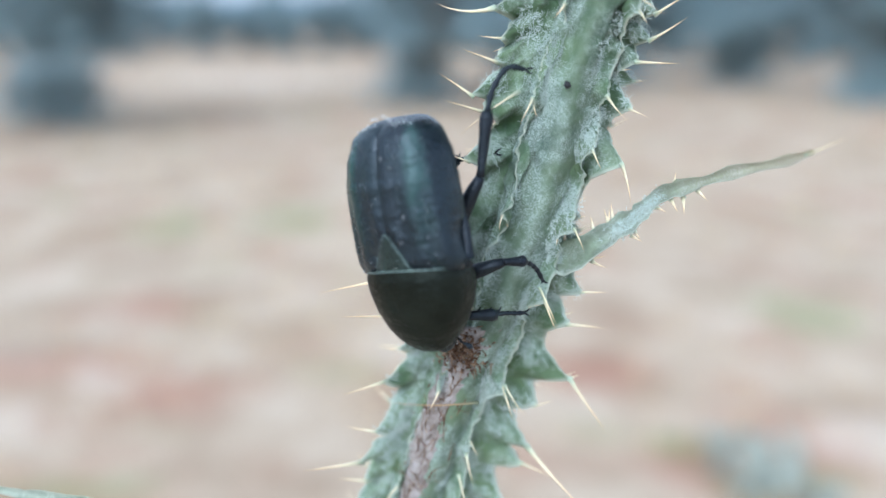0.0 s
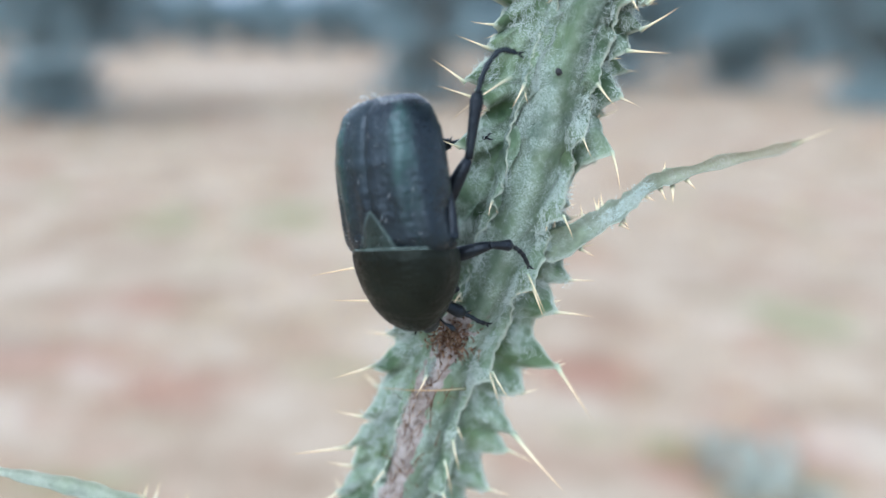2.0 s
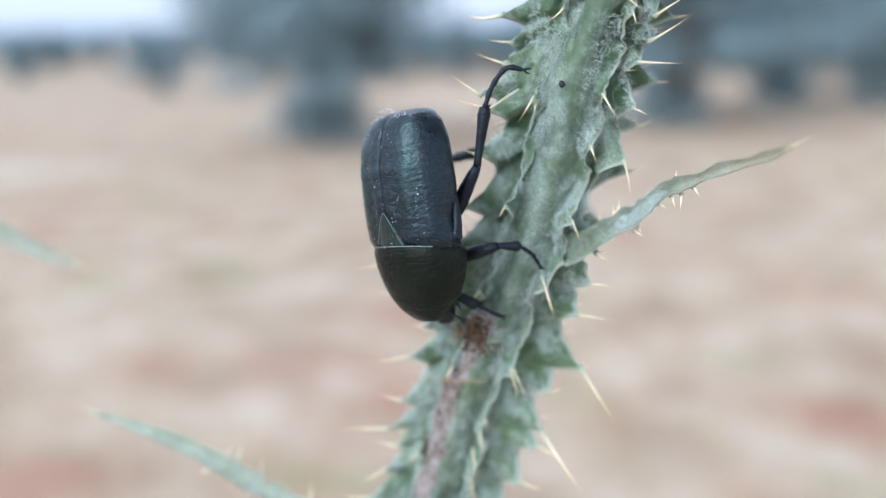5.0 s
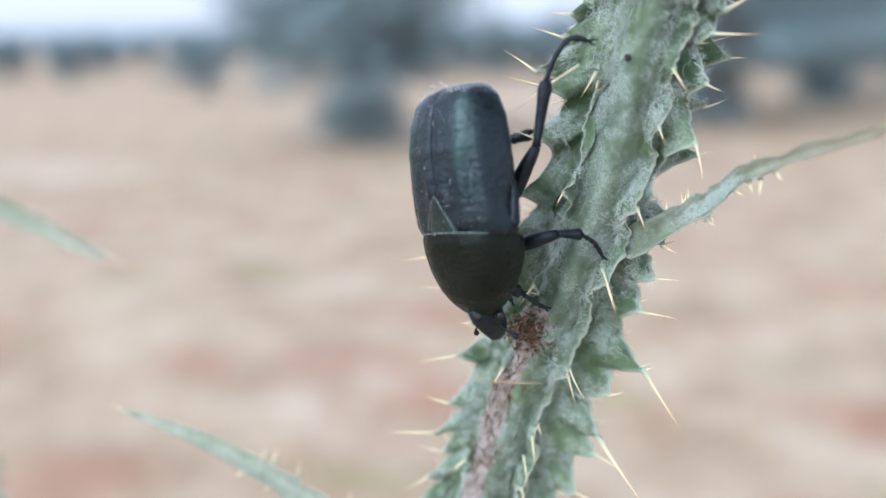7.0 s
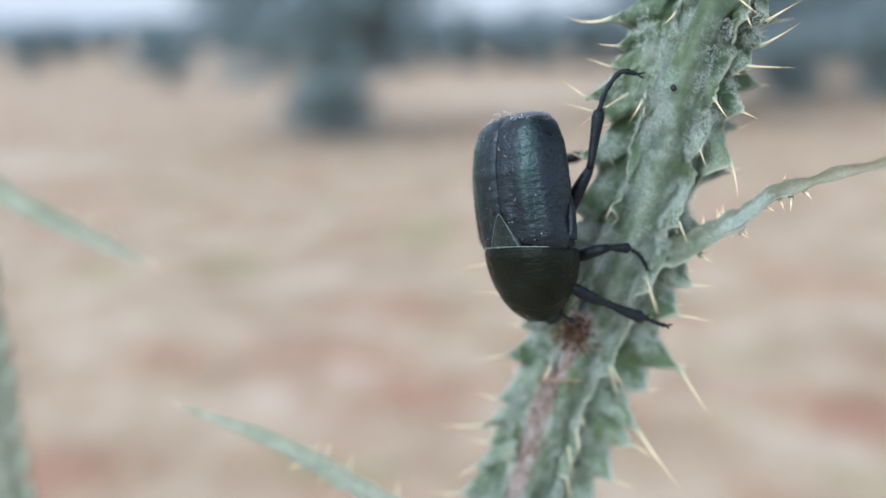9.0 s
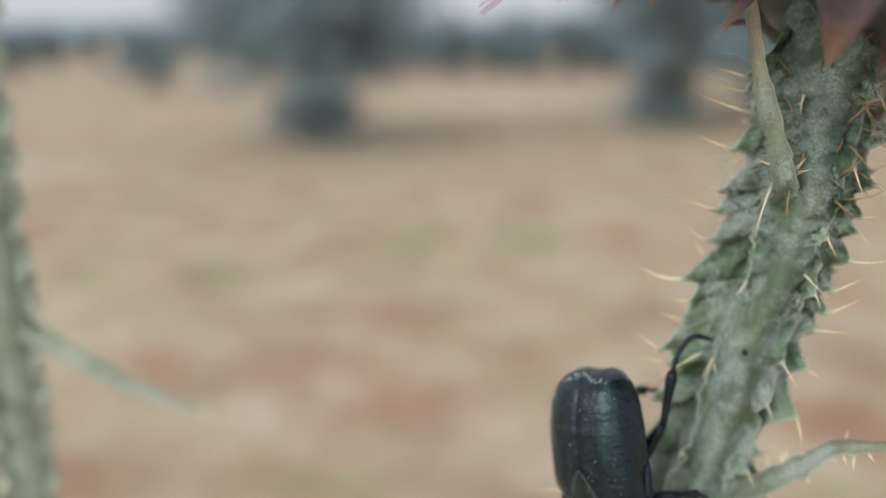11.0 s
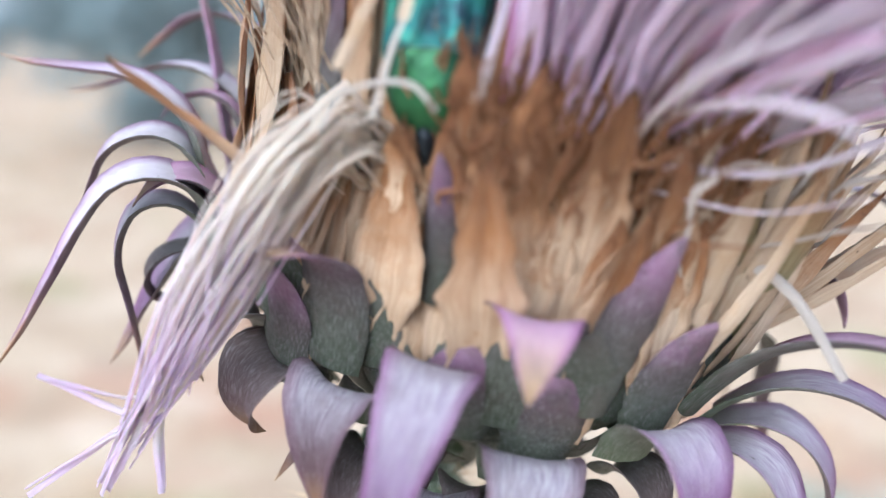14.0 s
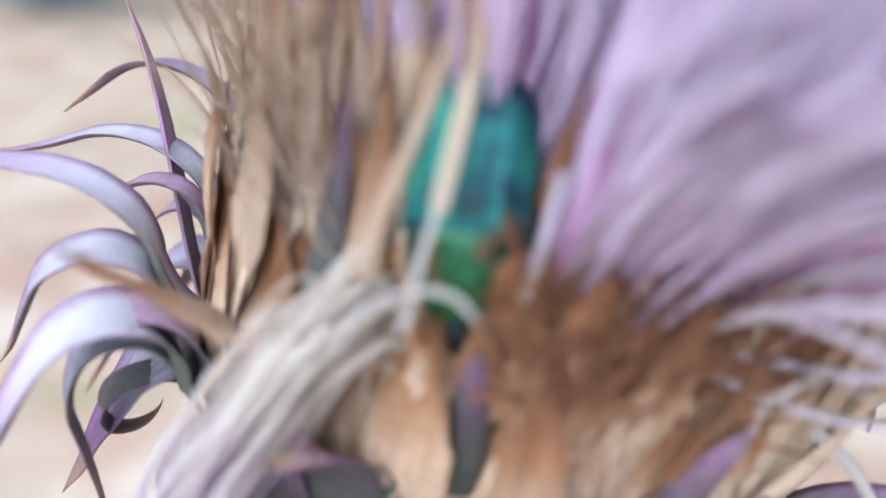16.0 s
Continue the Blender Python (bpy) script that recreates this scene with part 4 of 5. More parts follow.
    bract(M_PURPLE, 330, 27.2, -10, 30, (60, 40, 5, -25, -50, -60), 3.0, peak=0.3, taper=0.9, sway=0.15)
    bract(M_GREYBRACT, 268, 27.2, -11, 9, (86, 86, 80), 3.6, peak=0.6, taper=0.6)
    bract(M_GREYBRACT, 284, 27.2, -12, 9, (86, 86, 80), 3.8, peak=0.6, taper=0.6)
    # spreading bracts on the far rim
    bract(M_RIMWARD, 207.8, 27.4, -8, 37.4, (55, 75, 5, -62, -68, -66, -63), 3.6, peak=0.3, taper=0.8, sway=0.1)
    bract(M_RIMWARD, 201.6, 27.5, -3.6, 30.6, (50, 59, -23, -77, -78, -68), 2.9, peak=0.3, taper=0.8, sway=-0.25)
    bract(M_RIMWARD, 198.3, 27.6, -2.5, 30, (39, 70, 25, -10, -9, 0), 3.2, peak=0.3, taper=0.8, sway=-0.4)
    bract(M_RIMWARD, 205.8, 28.8, -6.6, 29, (77, 28, -68, -109, -106, -102), 2.1, peak=0.3, taper=0.7, sway=0.06)
    bract(M_DARKBRACT, 203.8, 28.0, -6.8, 16.5, (25, -23, -80, -185, -270), 1.7, peak=0.5, sway=-0.06)
    bract(M_RIMWARD, 178.1, 26.6, 1, 30.5, (62, 38, -1, -32, -27, -18), 2.0, peak=0.3, taper=0.8, sway=-0.1)
    bract(M_TAN, 228.7, 26.9, -0.3, 21, (71, 40, 33, 34), 3.3, peak=0.35, taper=0.8, sway=-0.27)
    bract(M_PINK, 184.2, 26.2, -8.8, 31, (65, 69, 66, 49), 1.7, peak=0.5, taper=0.8, sway=-0.33)
    bract(M_FADED, 219, 25.0, -14, 16, (80, 55, -40, -90, -130), 3.8, peak=0.4, cup=0.4)
    row(10, 20, 27, 4, 30, (65, 40, 0, -40, -60), 2.0, M_PURPLE, (180, 360), taper=0.8)
    # papery upper rows
    row(40, 0, 26.7, -9, 23, (90, 91, 90, 87), 3.0, M_TAN, peak=0.5, taper=0.7, cup=-0.2)
    row(44, 8, 26.5, -5, 19, (92, 92, 90, 86), 3.0, M_TAN, peak=0.5, taper=0.7, cup=-0.2)
    row(44, 7, 26.2, 0, 20, (96, 94, 88, 82), 2.8, M_TAN, peak=0.45, taper=0.75, cup=-0.2)
    row(36, 2, 25.8, 4, 21, (98, 94, 86, 78), 2.6, M_STRAW, peak=0.4, taper=0.8, cup=-0.2)
    row(46, 3, 24.6, 9, 22, (94, 90, 84, 76), 1.7, M_STRAW, (240, 258), peak=0.3, taper=0.8)
    row(40, 5, 23, 11, 25, (90, 86, 80, 72), 1.6, M_STRAW, (236, 262), taper=0.8)
    row(34, 1, 21.5, 12, 26, (88, 84, 78, 68), 1.1, M_TAN, (236, 262), taper=0.8)
    for n in range(26):
        a = 306 + 2.1 * n
        lift = rng.uniform(-14, 12)
        bract((M_STRAW, M_TAN, M_STRAW, M_STRAW, M_DRYGREEN)[n % 5], a, rng.uniform(26.2, 27.3), rng.uniform(-7, 4), rng.uniform(15, 26), (64, 84 + lift, 96 + lift, 100 + lift), rng.uniform(0.55, 1.1), peak=0.5, taper=0.8, cup=0.9, sway=rng.normal(0, 0.14), base=0.2)
    for n, a in enumerate((186, 191, 196, 201, 206, 211, 216, 221, 226, 231, 236, 241)):
        bract(M_STRAW if n % 3 else M_TAN, a, 25.6, rng.uniform(2, 8), rng.uniform(21, 29), (92, 90, 86, 82 + rng.normal(0, 8)), rng.uniform(1.5, 2.3), peak=0.4, taper=0.8, cup=0.6, sway=rng.normal(0, 0.1), base=0.6)
    row(9, 332, 26.5, 2, 25, (80, 78, 72, 66), 2.8, M_STRAW, (8, 322), peak=0.4, taper=0.8, cup=0.5)
    for n in range(15):
        bract(M_STRAW if n % 4 else M_TAN, 292 + 3.6 * n, 27.3, rng.uniform(-6, 5), rng.uniform(16, 22), (88, 92, 92, 88 + rng.normal(0, 6)), rng.uniform(1.8, 2.8), peak=0.45, taper=0.8, cup=0.5, sway=rng.normal(0.05, 0.08), base=0.4)
    # straw bracts that stand out from the rim
    for n, (a, h, L, lean, half) in enumerate(((346, -4, 24, 52, 2.3), (338, -2, 22, 60, 1.9), (352, 0, 21, 64, 1.7), (330, -3, 20, 70, 2.1), (341, 3, 19, 72, 1.8), (322, -4, 21, 76, 2.2), (314, -3, 20, 80, 2.3), (334, 5, 18, 80, 1.7), (308, -2, 20, 84, 2.3), (326, 4, 19, 84, 2.0), (318, 5, 18, 86, 2.1))):
        bract((M_STRAW, M_STRAW, M_STRAW, M_TAN, M_STRAW, M_DRYGREEN)[n % 6], a, 27.0, h, L, (lean - 12, lean, lean + 5, lean - 2), half, peak=0.45, taper=0.85, cup=0.75, sway=rng.normal(0, 0.06), base=0.4)
    bract(M_TAN, 257, 26.6, 6, 15, (86, 84, 80, 74), 2.6, peak=0.35, taper=0.9, cup=0.3)
    bract(M_TAN, 249, 26.8, 4, 10, (86, 84, 70, 60), 3.0, peak=0.4, taper=0.9, cup=0.3)
    bract(M_TAN, 268, 26.4, 5, 16, (86, 84, 80, 70), 3.0, peak=0.35, taper=0.9)
    for a, h, L in ((262, 7, 12), (264.5, 6, 10), (267, 8, 11), (259, 5, 8)):
        bract(M_RUST, a, 27.0, h, L, (86, 88, 84, 76), 1.3, peak=0.35, taper=0.9, cup=0.4)
    bract(M_TAN, 236, 26.4, 5, 24, (88, 88, 84, 78), 1.8, peak=0.35, taper=0.9)
    bract(M_PURPLE, 229, 26.4, 6, 22, (90, 90, 86, 82), 1.6, peak=0.35, taper=0.9)

    def strands(name, mat, count, seed, r, h, azs, leans, length, thick, label, wav=2.0, single=0):
        rr = np.random.default_rng(seed)
        g = Geo()
        for n in range(count):
            a = rr.uniform(*azs)
            q = rr.uniform(*r)
            lean = rr.uniform(*leans)
            L = rr.uniform(*length)
            s = np.linspace(0, 1, 9)
            ph = np.radians(90 - lean * (0.5 + 0.6 * s) + rr.normal(0, 5) + np.cumsum(rr.normal(0, wav, 9)))
            rad = q + np.concatenate([[0], np.cumsum(np.cos(ph[:-1]) * L / 8)])
            hh = rr.uniform(*h) + np.concatenate([[0], np.cumsum(np.sin(ph[:-1]) * L / 8)])
            side = np.cumsum(rr.normal(0, wav * 0.12, 9))
            tan = HF @ np.array([-math.sin(radians(a)), math.cos(radians(a)), 0])
            path = np.array([head_point(a, x, y) for x, y in zip(rad, hh)]) + tan * side[:, None]
            w = rr.uniform(*thick) * np.array([0.8, 0.85, 0.9, 0.9, 1.0, 1.1, 1.15, 0.8, 0.3])
            if n < single:
                part("floret", Geo().tube(path * MM, w * MM, 5), mat, head)
            else:
                g.tube(path * MM, w * MM, 5, False)
        return part(name, g, mat, head, label, "stuff")

    strands("floret_fan", M_FLORET, 1100, 21, (0, 21), (14, 18), (0, 360), (0, 45), (24, 33), (0.16, 0.32), "fan of pink-purple florets")
    strands("floret_fan", M_FLORET, 1500, 22, (15, 24.5), (11.5, 17.5), (262, 350), (0, 56), (24, 32), (0.16, 0.34), "outer fan of pink-purple florets", 2.0, 120)
    strands("floret_fan", M_LIMP, 26, 27, (21, 25), (11, 17), (280, 345), (45, 80), (20, 30), (0.15, 0.34), "limp outer florets", 3.0)
    strands("dry_fringe", M_STRAW, 110, 23, (24, 28), (9, 17), (180, 232), (0, 50), (10, 22), (0.07, 0.16), "frayed straw-coloured bristles", 3.0)
    strands("dry_fringe", M_RUST, 300, 24, (24, 27.0), (5, 13), (252, 305), (0, 40), (6, 13), (0.07, 0.2), "frayed rust-brown bristles", 4.0)
    strands("pale_fringe", M_PALE, 9, 25, (25.5, 27.4), (4, 12), (296, 345), (15, 80), (10, 20), (0.14, 0.32), "pale limp withered florets", 9.0)

    # withered tuft that hangs over the bracts
    rr = np.random.default_rng(31)
    g = Geo()
    a0, a1 = np.array([13.0, 64.5, 1356.8]), np.array([-6.2, 62.5, 1328.0])

    def ribbon(geo, points, width, n=12, end=0.4):
        path = smooth_path(points, n)
        face = rr.normal(0, 0.5, 3) + np.array([-0.2, -1.0, 0.9])
        turn = rr.normal(0, 0.5, 3)
        nor = np.array([face + turn * s for s in np.linspace(0, 1, n)])
        return geo.blade(path * MM, nor, width * MM * np.linspace(1, end, n), rr.uniform(-0.5, 0.5), 0.00012, 4)

    for i in range(96):
        o0 = rr.normal(0, 1, 3) * np.array([2.1, 1.2, 1.4])
        o1 = rr.normal(0, 1, 3) * np.array([1.5, 0.8, 1.2])
        e = min(1.02, abs(rr.normal(0.74, 0.17)))
        end = a0 + (a1 - a0) * e + o1 * (0.4 + 0.7 * (1 - e)) + o0 * 0.55 * (1 - e)
        mid = (a0 + end) / 2 + o0 * 0.7 + rr.normal(0, 0.8, 3) + np.array([-0.8, -1.2, 0.8])
        root = a0 + o0 + np.array([3, 4.0, -2.5])
        line = [root, a0 + o0 + np.array([0, -0.5, 0.8]), mid, end]
        if i < 44:
            part("withered_floret", ribbon(Geo(), line, rr.uniform(0.2, 0.5)), M_WITHER, head)
        else:
            ribbon(g, line, rr.uniform(0.05, 0.16))
    for tip, lean in (((-13.6, 62, 1326.3), 0.3), ((-11.0, 62, 1337.5), 0.2), ((-1.4, 62, 1327.5), 0.3), ((-6.3, 62, 1327.0), 0.25)):
        for q in range(2):
            line = [a0 + (a1 - a0) * 0.4 + rr.normal(0, 0.6, 3), a0 + (a1 - a0) * 0.75 + rr.normal(0, 0.5, 3), np.array(tip) + rr.normal(0, lean, 3)]
            part("withered_floret", ribbon(Geo(), line, 0.55, 10, 0.5), M_WITHER, head)
    part("withered_tuft", g, M_WITHER, head, "drooping tuft of withered cream and lilac florets", "stuff")

    def straw(points, width, mat, end=0.7):
        part("withered_floret", ribbon(Geo(), points, width, 18, end), mat, head)

    straw([(18.1, 59.8, 1359.7), (19.1, 61.4, 1363.9), (20.4, 63.0, 1367.5)], 0.34, M_PALE)
    straw([(20.0, 62.4, 1366.3), (21.0, 64.0, 1370.5), (21.8, 66.0, 1374.3), (22.2, 67.5, 1380)], 0.55, M_STRAW, 1.0)
    straw([(15.5, 60.5, 1363.0), (17.3, 63.0, 1367.4), (19.5, 65.0, 1372.7), (21.5, 67.0, 1379)], 0.55, M_STRAW)
    straw([(14.5, 59.4, 1358.7), (15.8, 60.0, 1361.1), (18.3, 60.4, 1362.0), (20.9, 60.4, 1361.9), (22.6, 60.2, 1360.2)], 0.3, M_PALE)
    straw([(25.2, 62.5, 1360.5), (26.2, 63.5, 1364.0), (27.2, 65.0, 1368.0)], 0.5, M_LIMP)
    # limp florets that lean out over the side
    for line, n in (([(30.4, 68.3, 1353.5), (35.6, 67.7, 1356.2), (44.6, 66.0, 1360.1), (52.9, 63.6, 1365.1)], 3), ([(34.0, 68.0, 1354.4), (38.8, 65.9, 1355.4), (46.3, 62.9, 1355.5), (53.1, 59.7, 1358.6)], 2), ([(44.2, 71.3, 1355.9), (48.4, 69.1, 1359.6), (54.6, 66.8, 1362.7)], 3)):
        for q in range(n):
            off = rr.normal(0, 0.55, 3)
            straw([np.array(p) + off * (0.6 + 0.7 * i) + rr.normal(0, 0.15, 3) for i, p in enumerate(line)], rr.uniform(0.25, 0.5), M_LIMP, 0.9)
    straw([(37.6, 70.7, 1346.7), (38.4, 69.3, 1348.2), (40.8, 68.8, 1348.7), (43.6, 69.7, 1347.8)], 0.55, M_PALE, 0.9)
    straw([(45.7, 71.7, 1347.4), (48.1, 69.8, 1346.9), (51.2, 68.4, 1344.4), (54.7, 66.0, 1338.7)], 0.65, M_PALE, 0.6)
    straw([(39.5, 72.8, 1349.9), (39.5, 72.5, 1352.0), (40.9, 73.1, 1353.4)], 0.25, M_PALE)
    straw([(40.6, 73.2, 1348.9), (40.5, 72.8, 1351.5), (42.0, 73.3, 1353.9)], 0.22, M_PALE)
    return head


def build_thistle():
    plant = thing("thistle", "tall grey-green spiny thistle with a purple flower head", "thistle")
    g = Geo()
    zs = np.concatenate([np.linspace(-40, 1230, 30), np.linspace(1233, 1328, 190)])
    k = 56
    pts = np.zeros((len(zs), k, 3))
    for i, z in enumerate(zs):
        c, r = stem_centre(z), stem_radius(z)
        for j in range(k):
            a = 2 * math.pi * j / k
            rr = r * (1 + 0.06 * math.cos(5 * a + 0.6) + 0.05 * wob(z * 0.3, j * 0.36, 2.0) + 0.04 * wob(z * 1.3, j * 0.52, 5.0))
            rr += 0.7 * math.exp(-((math.degrees(a) - 268) / 15) ** 2) * (z > 1200)
            if z > 1200:
                near = noise.voronoi(Vector((a * 1.7, np.interp(z, (1200, 1300, 1330), (0, 30.0, 46.0)), 4.4)))[0]
                rr += (float(np.interp(z, (1294, 1306), (0.3, 1.2))) * math.exp(-(((near[1] - near[0]) / 0.14) ** 2)) - 0.15) * (1 - math.exp(-((math.degrees(a) - 268) / 14) ** 2))
            pts[i, j] = c + rr * np.array([math.cos(a), math.sin(a), 0])
    g.grid(pts * MM, [[(0.3, 0.6 * math.exp(-(((360 * j / k - 268) / 10) ** 2))) for j in range(k)] for i in range(len(zs))], True)
    part("stem", g, M_STEM, plant)
    out = pts - np.array([stem_centre(z) for z in zs])[:, None]
    out = out / np.linalg.norm(out, axis=2, keepdims=True)
    for side in (slice(28, 40), slice(44, 56)):
        SKINS.append((pts[30:, side], out[30:, side]))
    rng = np.random.default_rng(40)
    left = [(1320.1, 9.0, 2.9, 1.0), (1318.5, 8.4, 3.0, 1.0), (1316.6, 7.6, 5.7, 1.5), (1313, 8.4, 4.1, 1.6), (1308.9, 8.5, 2.6, 1.1), (1306.6, 8.2, 5.4, 2.1), (1303.4, 7.9, 2.8, 1.0), (1299.6, 9.6, 4.8, -1.6), (1297.1, 7.9, 2.1, 0.1), (1295.3, 8.0, 3.0, 1.2)]
    left += [(1292.4, 9.2, 2.6, 2.0), (1290.8, 8.1, 3.6, 1.3), (1286.5, 8.4, 2.0, 0.8), (1281, 8.2, 2.6, -0.5), (1275.8, 9.4, 9.2, -1.6), (1271.2, 9.0, 6.2, 1.0), (1267.8, 8.3, 1.2, -0.3), (1264, 8.0, 4.2, -0.2), (1259, 7.2, 2.8, 0.4), (1255.4, 7.8, 5.7, 0.6), (1252.9, 6.8, 2.8, 0.5), (1249.7, 7.4, 2.4, -1.8)]
    right = [(1317, 7.2, 1.4, 0.2), (1314.1, 7.2, 3.2, -0.8), (1309.7, 6.6, 2.1, -1.5), (1306.7, 6.2, 1.8, 0.3), (1304.9, 6.2, 1.2, -1.1), (1302.2, 6.4, 4.0, -0.6), (1299.4, 5.8, 2.6, 1.8), (1297.1, 6.1, 3.2, 1.7), (1295.3, 6.0, 3.7, -0.2), (1291, 6.6, 1.5, -0.5), (1286, 7.3, 1.3, -3.1)]
    right += [(1281, 4.6, 0.8, 0.4), (1277.2, 7.4, 1.2, 0.4), (1273.5, 7.9, 2.4, 0.2), (1270.4, 8.1, 3.7, -0.3), (1264.4, 10.9, 3.5, -5.4), (1261.6, 9.0, 1.6, 0.5), (1257.2, 9.8, 5.2, -4.3), (1254.7, 9.6, 3.3, -1.9), (1250.5, 9.0, 2.5, -1.0)]
    left += spaced(1229, 1246, 4.2, 7.6, 3.2, 0.4, rng)
    right += spaced(1229, 1247, 4.6, 8.6, 3.0, -1.0, rng)
    build_wing(plant, "wing", 190, 1228, 1324, left, 1.3, 1)
    build_wing(plant, "wing", -8, 1228, 1324, right, 1.3, 2)
    build_wing(plant, "wing", 130, 1228, 1322, spaced(1229, 1321, 6, 8.4, 2.6, 0.2, rng), 1.2, 3)
    build_wing(plant, "wing", 45, 1228, 1322, spaced(1229, 1321, 6, 8.4, 2.6, 0.2, rng), 1.2, 4)
    build_wing(plant, "wing", 226, 1228, 1320, spaced(1229, 1318, 7.5, 5.4, 1.1, -1.5, rng), 1.1, 5, 1, 0.72)
    build_wing(plant, "wing", 318, 1228, 1320, spaced(1229, 1318, 7.0, 5.6, 1.3, -2.2, rng), 1.1, 6, 1, 0.72)
    # stout single spines on the front
    for base, tip in (((6.6, 73.2, 1292.9), (1.0, 71.5, 1289.8)), ((3.5, 72.6, 1263.4), (-5.2, 71.6, 1262.6)), ((11.8, 73.5, 1310.0), (9.6, 70.5, 1304.6)), ((8.9, 73.0, 1275.0), (10.6, 70.8, 1272.0)), ((6.0, 73.2, 1265.0), (7.6, 71.4, 1262.2)), ((1.6, 73.0, 1255.4), (2.8, 71.0, 1252.2)), ((15.6, 74.2, 1301.5), (17.6, 72.0, 1299.6))):
        way = np.array(tip) - np.array(base)
        part("spine", spine_geo(np.array(base), way, float(np.linalg.norm(way)), 0.11, 0.14, rng), M_BROWNSPINE if base[2] == 1263.4 else M_SPINE, plant)
    # a crowd of brown spines under the head
    for _ in range(34):
        z, a = rng.uniform(1308, 1323), radians(rng.uniform(185, 355))
        out = np.array([math.cos(a), math.sin(a), 0.0])
        part("spine", spine_geo(stem_centre(z) + out * stem_radius(z) * 1.15, out + np.array([0, 0, rng.normal(-0.2, 0.7)]), rng.uniform(2.0, 5.0), rng.uniform(0.08, 0.13), rng.normal(0, 0.15), rng), M_BROWNSPINE, plant)
    build_leaf(plant, "side_leaf", [(10.0, 76.5, 1275.8), (12.6, 75.2, 1277.4), (15.8, 75.2, 1279.6), (18.0, 75.5, 1281.0), (20.0, 75.0, 1283.2), (22.3, 73.5, 1284.5), (25.2, 71.0, 1286.2), (28.3, 68.2, 1287.7), (29.9, 66.7, 1288.8)], (1.2, 1.4, 1.1, 0.85, 0.76, 0.62, 0.52, 0.42, 0.22), (-0.3, -0.8, 0.5), 5, M_SIDE, 14, 9, 1.9)
    build_leaf(plant, "side_leaf", [(-8, 77, 1236), (-22, 75, 1244), (-34, 73, 1251), (-46, 72, 1254.5)], (1.7, 1.3, 0.9, 0.2), (0.1, -0.7, 0.7), 6, M_FARSTEM, 12, 9, 2.2)
    build_leaf(plant, "upper_leaf", [(14.2, 78.0, 1307), (13.4, 75.2, 1310), (12.2, 73.8, 1314), (10, 73.8, 1321), (8.5, 75, 1329)], (1.2, 1.2, 1.0, 0.8, 0.4), (-0.2, -1, 0), 7, M_SIDE, 8, 9, 2.0)
    build_wool(plant, 1238, 1322, 150000, 8)
    rng = np.random.default_rng(12)
    g = Geo()
    for _ in range(46):
        z = rng.choice((1312.0, 1317.0, 1320.0)) + rng.normal(0, 0.8)
        p = stem_centre(z) + np.array([-7.5 + rng.normal(0, 0.8), -1.5, 0])
        d = rng.normal(size=3)
        line = [p]
        for _ in range(4):
            d = 0.5 * d + rng.normal(0, 0.8, 3)
            line.append(line[-1] + d * 0.5)
        g.tube(smooth_path(line, 14) * MM, np.full(14, 0.018) * MM, 4, False)
    part("web_hair", g, M_WOOL, plant, "curly white web hairs at the margin", "stuff")
    build_head(plant)
    return plant


def build_far_thistle():
    plant = thing("thistle", "pale green thistle stem beside the main one, with a spiny leaf", "thistle")
    g = Geo()
    rng = np.random.default_rng(5)
    path = smooth_path([(-114, 96, -30), (-110, 97, 700), (-105, 97, 1240), (-104, 97, 1300), (-102.5, 98, 1350), (-101, 99, 1420)], 60)
    g.tube(path * MM, np.full(60, 4.0) * MM, 12)
    part("stem", g, M_FARSTEM, plant)
    for ang in (0, 180, 90, 270):
        g = Geo()
        nz, nu = 160, 5
        pts = np.zeros((nz, nu, 3))
        d = np.array([math.cos(radians(ang)), math.sin(radians(ang)), 0])
        for i, z in enumerate(np.linspace(1200, 1400, nz)):
            c = np.array([np.interp(z, path[:, 2], path[:, 0]), 97, z])
            w = 3.2 * (0.6 + 0.4 * abs(math.sin(z * 0.55 + ang))) * (1 + 0.3 * wob(z * 0.1, ang, 0))
            for j in range(nu):
                u = j / (nu - 1)
                pts[i, j] = c + d * (3.2 + u * w) + np.array([-d[1], d[0], 0]) * (u * 1.3 * math.sin(z * 0.8 + ang))
        ring = np.concatenate([pts, (pts + np.array([-d[1], d[0], 0]) * 0.35)[:, ::-1]], 1)
        g.grid(ring * MM, [[(0, 0)] * (2 * nu)] * nz, True)
        part("wing", g, M_FARSTEM, plant)
    build_leaf(plant, "side_leaf", [(-104, 97, 1280.5), (-92, 98, 1273.5), (-82, 100, 1268), (-72, 102, 1263)], (2.2, 1.8, 1.4, 0.4), (0, -0.7, 0.7), 9, M_FARSTEM, 8, 7, 3.0)


# ------------------------------------------------------------------ beetles
def half_shell(y, hw, top, bottom, side, nu=20, power=2.3, inner=0.03):
    """One half of a rounded back: y stations, half widths, heights; side +1 or -1."""
    n = len(y)
    pts = np.zeros((n, nu, 3))
    for i in range(n):
        for j in range(nu):
            a = math.radians(112 * (j / (nu - 1)) ** 1.5)
            c, s = math.cos(a), math.sin(a)
            x = hw[i] * abs(s) ** (2 / power)
            z = top[i] * (abs(c) ** (2 / power)) * (1 if c >= 0 else -0.55) + bottom[i]
            groove = 0.13 * math.exp(-((x / 0.22) ** 2))
            pts[i, j] = (side * (inner + x), y[i], z - groove)
    return pts


